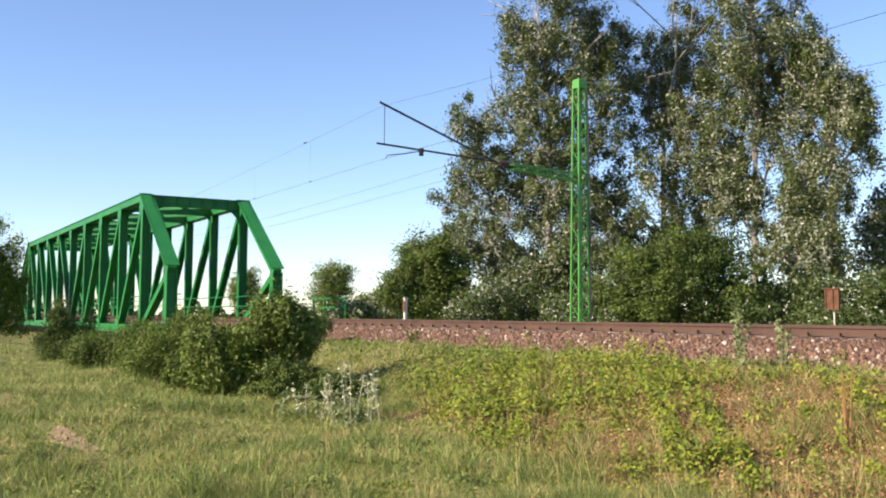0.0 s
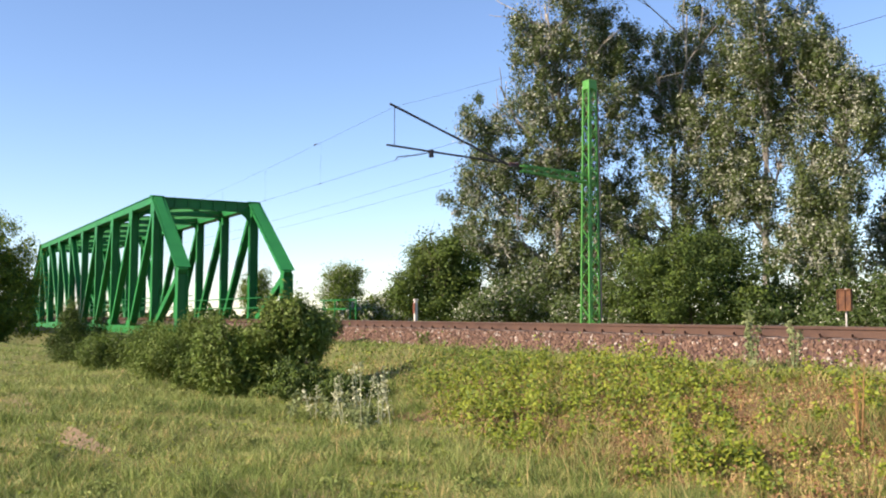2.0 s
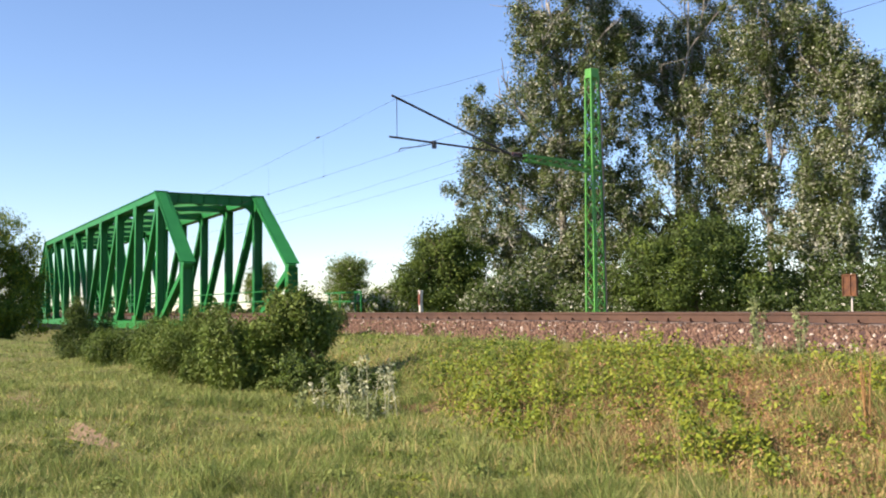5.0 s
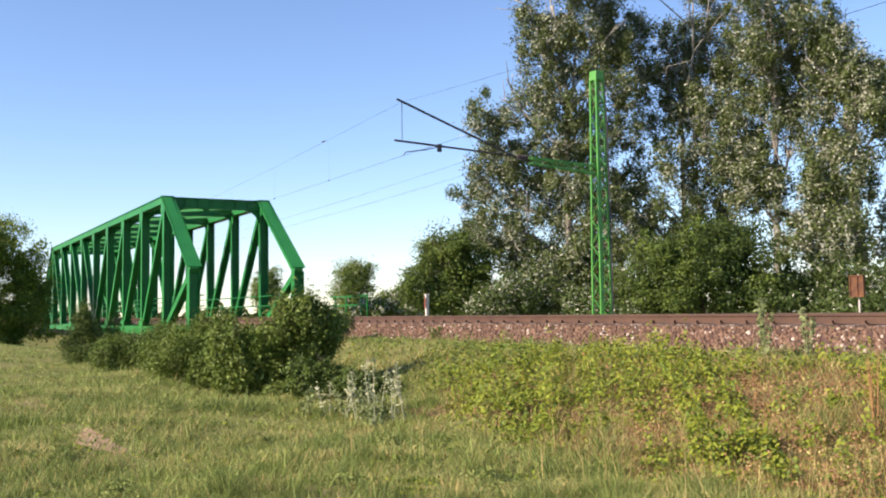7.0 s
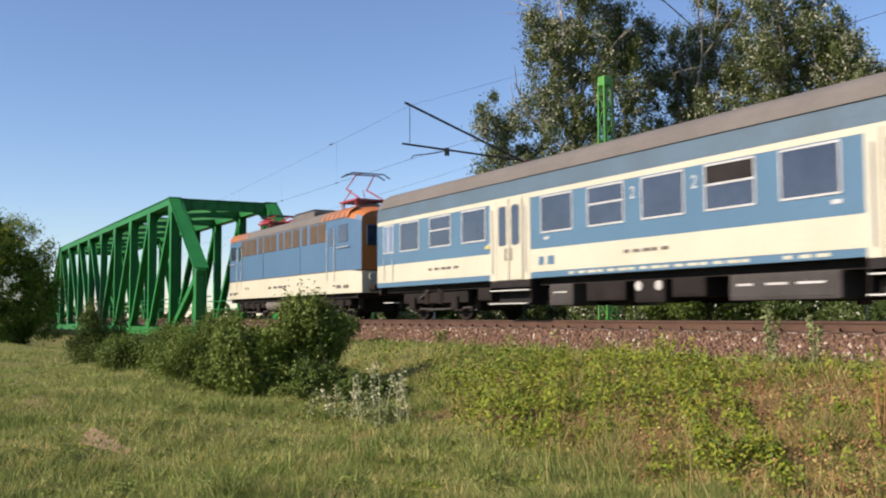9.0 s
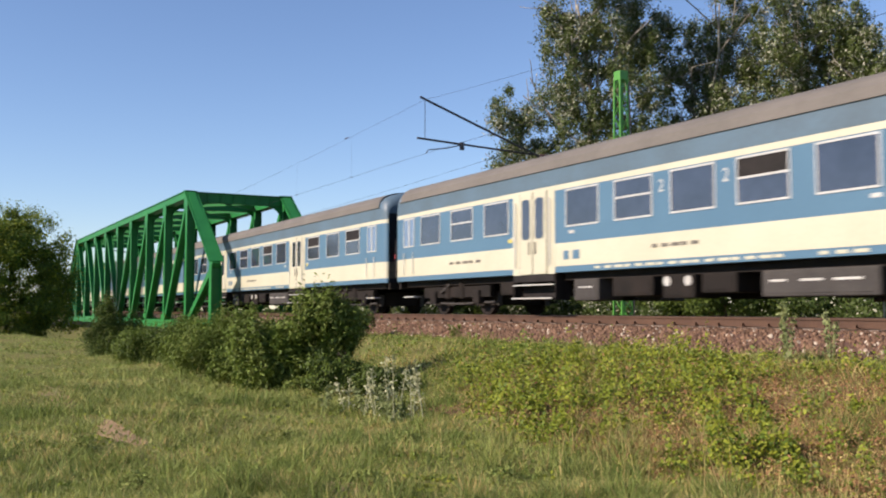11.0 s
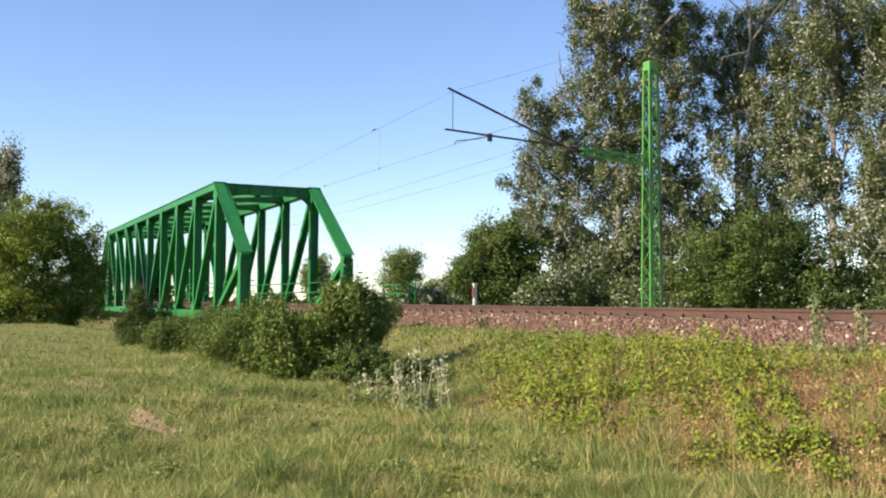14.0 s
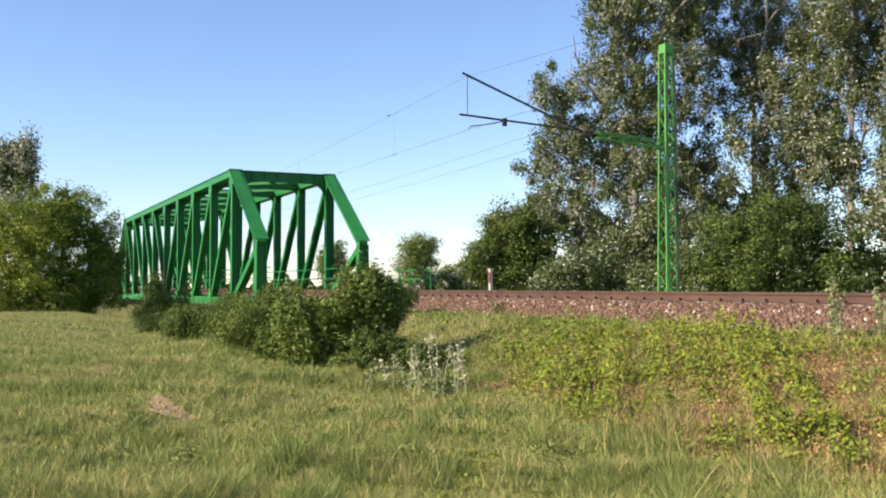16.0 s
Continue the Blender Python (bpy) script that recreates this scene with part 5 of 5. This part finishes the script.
def on_slope(x, y):
    foot = -8.3 + 2.0 * smooth01((-9.0 - x) / 7.5)
    return smooth01((y - foot) / 0.8) * smooth01((-3.3 - y) / 0.8) * smooth01((x + 40) / 6)


def bare(x, y):
    """Trodden patches and the faint wheel track across the meadow."""
    track = np.exp(-((y + 11.9 - 0.035 * (x + 13)) / 0.32) ** 2) * smooth01((x + 45) / 10)
    spot = np.exp(-((x + 13.0) / 1.1) ** 2 - ((y + 12.0) / 0.35) ** 2)
    spot2 = np.exp(-((x + 8.2) / 0.5) ** 2 - ((y + 10.9) / 0.3) ** 2)
    return np.clip(0.15 * track + 0.85 * spot + 0.8 * spot2, 0, 0.9)


def grass(name, n, d0, d1, h, w, mats, label, keep, slotf=None, lean=0.6):
    x, y, d = fan(n, 28, 94, d0, d1)
    ok = (np.abs(y) > 2.65) & (RNG.random(n) < keep(x, y))
    x, y, d = x[ok], y[ok], d[ok]
    z = ground_z(x, y) - 0.01
    hh = h * (0.55 + 0.7 * patch(x, y, 0.9, 2.0) + 0.9 * np.clip(patch(x, y, 1.35, 13.0) * 2.4 - 1.1, 0, 1))
    hh = hh * (0.55 + 1.0 * patch(x, y, 5.5, 21.0))
    me = blade_mesh(name, np.stack((x, y, z), 1), hh, w * (d / 9) ** 0.75, mats, lean, slotf(x, y) if slotf else None)
    return tagged(new(name, me), label, "grass", kind="stuff")


def straw_slot(x, y):
    """0 green, 1 straw, 2 fresh dark green, in patches of a few feet."""
    fade = 1 - 0.65 * smooth01((-11.0 - x) / 9)
    straw = RNG.random(len(x)) < fade * (0.07 + 0.36 * np.clip(patch(x, y, 1.1, 5.0) * 1.5 - 0.35, 0, 1) ** 1.5) + 0.25 * on_slope(x, y)
    dark = RNG.random(len(x)) < np.clip(patch(x, y, 1.35, 13.0) * 1.5 + patch(x, y, 4.6, 8.0) * 1.4 - 1.1, 0.05, 0.85)
    return np.where(dark, 2, np.where(straw, 1, 0))


grass("meadow_grass", 400000, 6.0, 120.0, 0.064, 0.0085, [M_GRASS, M_STRAW, M_GRASS_DARK], "short dry meadow grass, green mixed with straw yellow",
      lambda x, y: (1 - bare(x, y)) * (1 - 0.55 * on_slope(x, y)), straw_slot)
grass("far_meadow_grass", 180000, 15.0, 130.0, 0.075, 0.009, [M_GRASS, M_STRAW, M_GRASS_DARK], "dry meadow grass towards the bridge, green mixed with straw yellow",
      lambda x, y: (1 - bare(x, y)) * (1 - 0.6 * on_slope(x, y)), straw_slot)
grass("tall_grass", 130000, 6.0, 60.0, 0.13, 0.010, [M_GRASS, M_STRAW, M_GRASS_DARK], "taller tufts of green and straw-coloured grass",
      lambda x, y: (1 - bare(x, y)) * np.clip(patch(x, y, 3.4, 9.0) * 3 - 1.4, 0, 1), straw_slot, 0.6)
grass("dry_stalks", 4500, 6.0, 16.0, 0.36, 0.007, [M_STRAW], "tall straw-yellow dry grass stalks on the embankment foot",
      lambda x, y: np.exp(-((y + 8.0) / 0.8) ** 2) * smooth01((x + 11) / 4) * patch(x, y, 2.1, 3.0) + 0.7 * np.exp(-((x + 6.9) / 0.35) ** 2 - ((y + 5.2) / 0.5) ** 2), None, 0.18)


grass("slope_grass", 130000, 6.0, 40.0, 0.11, 0.008, [M_STRAW, M_BROWNLEAF, M_GRASS_DARK], "withered brown and straw-yellow grass on the embankment slope",
      lambda x, y: 0.9 * on_slope(x, y) * smooth01((x + 26) / 8), lambda x, y: RNG.choice(3, len(x), p=(0.36, 0.34, 0.30)), 0.7)


def leaves(name, n, az, d, size, mats, label, keep, slotf, height, category):
    x, y, dd = fan(n, az[0], az[1], d[0], d[1])
    ok = (np.abs(y) > 2.7) & (RNG.random(n) < keep(x, y))
    x, y = x[ok], y[ok]
    clump = patch(x, y, 7.5, 3.0) ** 1.4
    ok2 = RNG.random(len(x)) < 0.22 + 1.1 * clump
    x, y, dd, clump = x[ok2], y[ok2], dd[ok][ok2], clump[ok2]
    bumpy = height * (0.35 + 1.25 * clump) * (0.12 + 1.3 * patch(x, y, 4.2, 1.0) * patch(x, y, 1.3, 4.0)) * (0.3 + 0.7 * on_slope(x, y))
    z = ground_z(x, y) + bumpy * RNG.random(len(x)) ** 0.5
    slope = np.stack((np.zeros(len(x)), np.full(len(x), -0.5), np.ones(len(x))), 1)
    me = leaf_mesh(name, np.stack((x, y, z), 1), size * (dd / 12) ** 0.3, mats, 0.3, slotf(x, y), 0.6, slope * 0.9)
    return tagged(new(name, me), label, category, kind="stuff")


def vine_field(x, y):
    """Where the creeper covers the slope: a broad sheet in the middle, broken into islands nearer the road."""
    m = on_slope(x, y)
    whole = smooth01((-8.3 - x) / 2.5) * smooth01((x + 19) / 5.0)
    return m * np.clip(0.9 * whole * (0.35 + patch(x, y, 1.5, 7.0)) + np.clip(patch(x, y, 1.9, 11.0) * 3.2 - 1.8, 0, 1), 0, 1)


def creeper_slot(x, y):
    """0 sunlit yellow-green, 1 darker green (more of it towards the bridge), 2 withered."""
    r = RNG.random(len(x))
    dark = 0.30 + 0.45 * smooth01((-12.0 - x) / 5) + 0.5 * np.clip(patch(x, y, 2.4, 17.0) - 0.55, 0, 0.4)
    return np.where(r < dark, 1, np.where(r > 0.98, 2, 0))


leaves("creeper_leaves", 640000, (28, 76), (6.5, 40), 0.050, [M_VINE, M_BUSH, M_BROWNLEAF], "sunlit yellow-green creeper covering the embankment slope",
       vine_field, creeper_slot, 0.55, "creeper")
leaves("withered_leaves", 150000, (28, 60), (6.5, 24), 0.036, [M_BROWNLEAF, M_STRAW, M_VINE], "withered reddish-brown plants on the embankment slope",
       lambda x, y: on_slope(x, y) * np.clip(1 - 1.3 * vine_field(x, y), 0, 1) * smooth01((x + 13) / 4) * np.clip(patch(x, y, 1.3, 2.0) * 2.2 - 0.2, 0, 1),
       lambda x, y: RNG.choice(3, len(x), p=(0.80, 0.08, 0.12)), 0.14, "withered plants")
leaves("slope_weeds", 170000, (28, 66), (6.5, 26), 0.034, [M_BROWNLEAF, M_STRAW, M_VINE, M_BUSH], "low mixed green and withered plants on the embankment slope",
       lambda x, y: on_slope(x, y) * (0.25 + 0.6 * patch(x, y, 3.1, 6.0)) * smooth01((x + 15) / 3), lambda x, y: RNG.choice(4, len(x), p=(0.44, 0.16, 0.22, 0.18)), 0.24, "weeds")
leaves("meadow_weeds", 150000, (30, 92), (6.5, 40), 0.045, [M_BUSH, M_VINE], "low dark green weeds in the meadow grass",
       lambda x, y: (1 - on_slope(x, y)) * np.clip(np.maximum(patch(x, y, 1.6, 8.0), patch(x, y, 2.9, 3.3) * 0.93) * 4 - 2.1, 0, 0.75) * smooth01((x + 30) / 12), lambda x, y: (RNG.random(len(x)) < 0.35).astype(int), 0.19, "weeds")


def herb(x, y, h, n, material, label, spread=0.12, leaf=0.07, name="silvery_herb", group="silvery herbs"):
    """An upright herb: a few stalks set with leaves."""
    z = float(ground_z(x, y)) - 0.02
    t = thing(name, label, "herb", group, at=(x, y, z))
    for k in range(n):
        a = RNG.random() * 6.283
        lx, ly, hh = math.cos(a) * spread, math.sin(a) * spread, h * (0.7 + 0.4 * RNG.random())
        pts = [Vector((lx * 0.3 + lx * f, ly * 0.3 + ly * f, hh * f)) for f in (0, 0.35, 0.7, 1.0)]
        s = part("stalk", tube(pts, 0.010, 5, None, 0.004), material, t)
        m = 52
        f = RNG.random(m) ** 0.55
        c = np.array([list(pts[0].lerp(pts[-1], v)) for v in f]) + RNG.normal(size=(m, 3)) * 0.036 * (1.3 - 0.6 * f)[:, None]
        lo = new("leaf_tuft", leaf_mesh("leaf_tuft", c, leaf, [material], 0.6, None, 0.45))
        lo.parent = s
        lo["kind"] = "stuff"


M_WEED = mat("grey_green_weed_leaf", (0.16, 0.20, 0.07), 0.7, 0, (0.25, 0.28, 0.12), 3, 10, 0, island=0.3, leaf=0.2, spec=0.3)
M_DRY = mat("dry_ochre_stalk", (0.36, 0.22, 0.085), 0.85, 0, (0.28, 0.15, 0.06), 3, 10, 0, island=0.25, leaf=0.1, spec=0.2)
SILVER = "silvery grey-green upright herb in the grass below the bridge"
for x, y, h in ((-13.0, -8.1, 1.05), (-12.75, -8.2, 0.95), (-12.45, -8.05, 0.85), (-12.1, -8.0, 0.95), (-13.3, -8.2, 0.95), (-13.7, -8.3, 0.75), (-14.0, -8.4, 0.7)):
    herb(x, y, h, 2, M_SILVER, SILVER, 0.14, 0.055)
for k in range(9):
    herb(-13.0 + 0.65 * RNG.normal(), -8.25 + 0.2 * RNG.normal(), 0.42, 2, M_WEED, "low grey-green herb in the grass below the bridge", 0.2, 0.07, "grey_green_herb", "silvery herbs")
for x, y, h in ((-9.95, -3.3, 1.0), (-9.75, -3.4, 0.7), (-9.2, -3.3, 0.65)):
    herb(x, y, h, 3, M_WEED, "tall grey-green weed growing beside the ballast", 0.10, 0.07, "tall_weed", "tall weeds by the track")
for x, y, h in ((-27.5, -2.9, 0.55), (-26.8, -3.0, 0.4), (-20.5, -2.9, 0.35)):
    herb(x, y, h, 3, M_BUSH, "small green weed growing beside the ballast", 0.14, 0.07, "small_weed", "small weeds by the track")


sheet("embankment_soil", np.arange(-14.5, 4, 0.4), np.arange(-7.4, -2.7, 0.3), M_RED_SOIL, lambda x, y: ground_z(x, y) + 0.012, "reddish-brown dry soil on the embankment slope", "soil")


for x, y, h in ((-6.1, -6.05, 0.8), (-6.3, -5.8, 0.6)):
    herb(x, y, h, 4, M_DRY, "tall withered straw-yellow plant on the embankment slope", 0.05, 0.022, "dry_plant", "dry plants on the slope")


def build_weed_patch(x, y, rx, ry, h, n, mats):
    """A low dark green weed that stands out of the grass."""
    a, r = RNG.random(n) * 6.283, np.sqrt(RNG.random(n))
    wob = 1.0 + 0.35 * np.sin(3 * a + x * 5) + 0.28 * np.sin(5 * a + y * 7)
    r = r ** 1.5 * wob * 1.25
    px, py = x + rx * r * np.cos(a), y + ry * r * np.sin(a)
    pz = ground_z(px, py) + h * np.clip(1.2 - 0.7 * r, 0.25, 1.2) * (0.35 + patch(px, py, 7.0, 2.0)) * RNG.random(n) ** 0.6
    me = leaf_mesh("weed_patch", np.stack((px, py, pz), 1), 0.04, mats, 0.5, (RNG.random(n) < 0.3).astype(int), 0.38, np.stack((np.cos(a) * r, np.sin(a) * r, np.ones(n)), 1))
    tagged(new("weed_patch", me), "low dark green leafy weeds in the meadow grass", "weeds", "weed patches", "stuff")


for x, y, rx, ry, h, n in ((-9.45, -11.4, 0.5, 0.32, 0.16, 1500), (-15.47, -10.52, 0.5, 0.3, 0.16, 1200), (-12.06, -10.05, 0.45, 0.3, 0.13, 1000), (-10.18, -9.28, 0.4, 0.3, 0.14, 900), (-9.39, -12.47, 0.35, 0.3, 0.12, 900), (-8.37, -10.61, 0.45, 0.3, 0.13, 1100), (-7.98, -9.26, 0.4, 0.35, 0.14, 1000), (-18.98, -9.15, 0.7, 0.3, 0.14, 1100), (-11.94, -12.56, 0.4, 0.3, 0.12, 900)):
    build_weed_patch(x, y, rx, ry, h, n, [M_GRASS_DARK, M_GRASS])


def build_bare_patch(x, y, rx, ry, turn, group="bare soil patches"):
    """A trodden bare spot with a ragged outline, lying on the meadow."""
    bm = bmesh.new()
    n, rings, grid = 28, 4, []
    c0 = bm.verts.new((x, y, float(ground_z(x, y)) + 0.012))
    for j in range(1, rings + 1):
        ring = []
        for k in range(n):
            a = 2 * math.pi * k / n
            w = j / rings * (1 + 0.16 * math.sin(3 * a + x) + 0.10 * math.sin(7 * a + 2 * y))
            px, py = rx * w * math.cos(a), ry * w * math.sin(a)
            qx, qy = x + px * math.cos(turn) - py * math.sin(turn), y + px * math.sin(turn) + py * math.cos(turn)
            ring.append(bm.verts.new((qx, qy, float(ground_z(qx, qy)) + 0.012 * (1.3 - j / rings))))
        grid.append(ring)
    for k in range(n):
        bm.faces.new((c0, grid[0][k], grid[0][(k + 1) % n]))
        for a, b in zip(grid, grid[1:]):
            bm.faces.new((a[k], b[k], b[(k + 1) % n], a[(k + 1) % n]))
    tagged(obj("bare_soil_patch", bm, M_BARE, smooth=True), "trodden patch of bare pinkish-tan soil in the meadow", "soil", group, "structure")


build_bare_patch(-13.0, -12.0, 0.95, 0.24, 0.05)
build_bare_patch(-8.2, -10.9, 0.5, 0.28, 0.6)
build_bare_patch(-18.0, -12.2, 1.6, 0.22, 0.02)


def build_far_woods():
    n = 14000
    a = np.radians(26 + 72 * RNG.random(n))
    d = 260 + 30 * RNG.random(n)
    top = 2.2 + 2.6 * (0.5 + 0.5 * np.sin(np.degrees(a) * 1.3)) + 1.2 * np.sin(np.degrees(a) * 4.7)
    p = np.stack((-np.sin(a) * d, EYE[1] + np.cos(a) * d, -1.5 + np.maximum(top, 0.8) * RNG.random(n) ** 0.7), 1)
    me = leaf_mesh("far_woods", p, 1.1, [M_BUSH_DARK], 0.3, None, 0.8)
    tagged(new("far_woods", me), "low band of distant dark green woods on the horizon", "woods", kind="stuff")


build_far_woods()

motions()
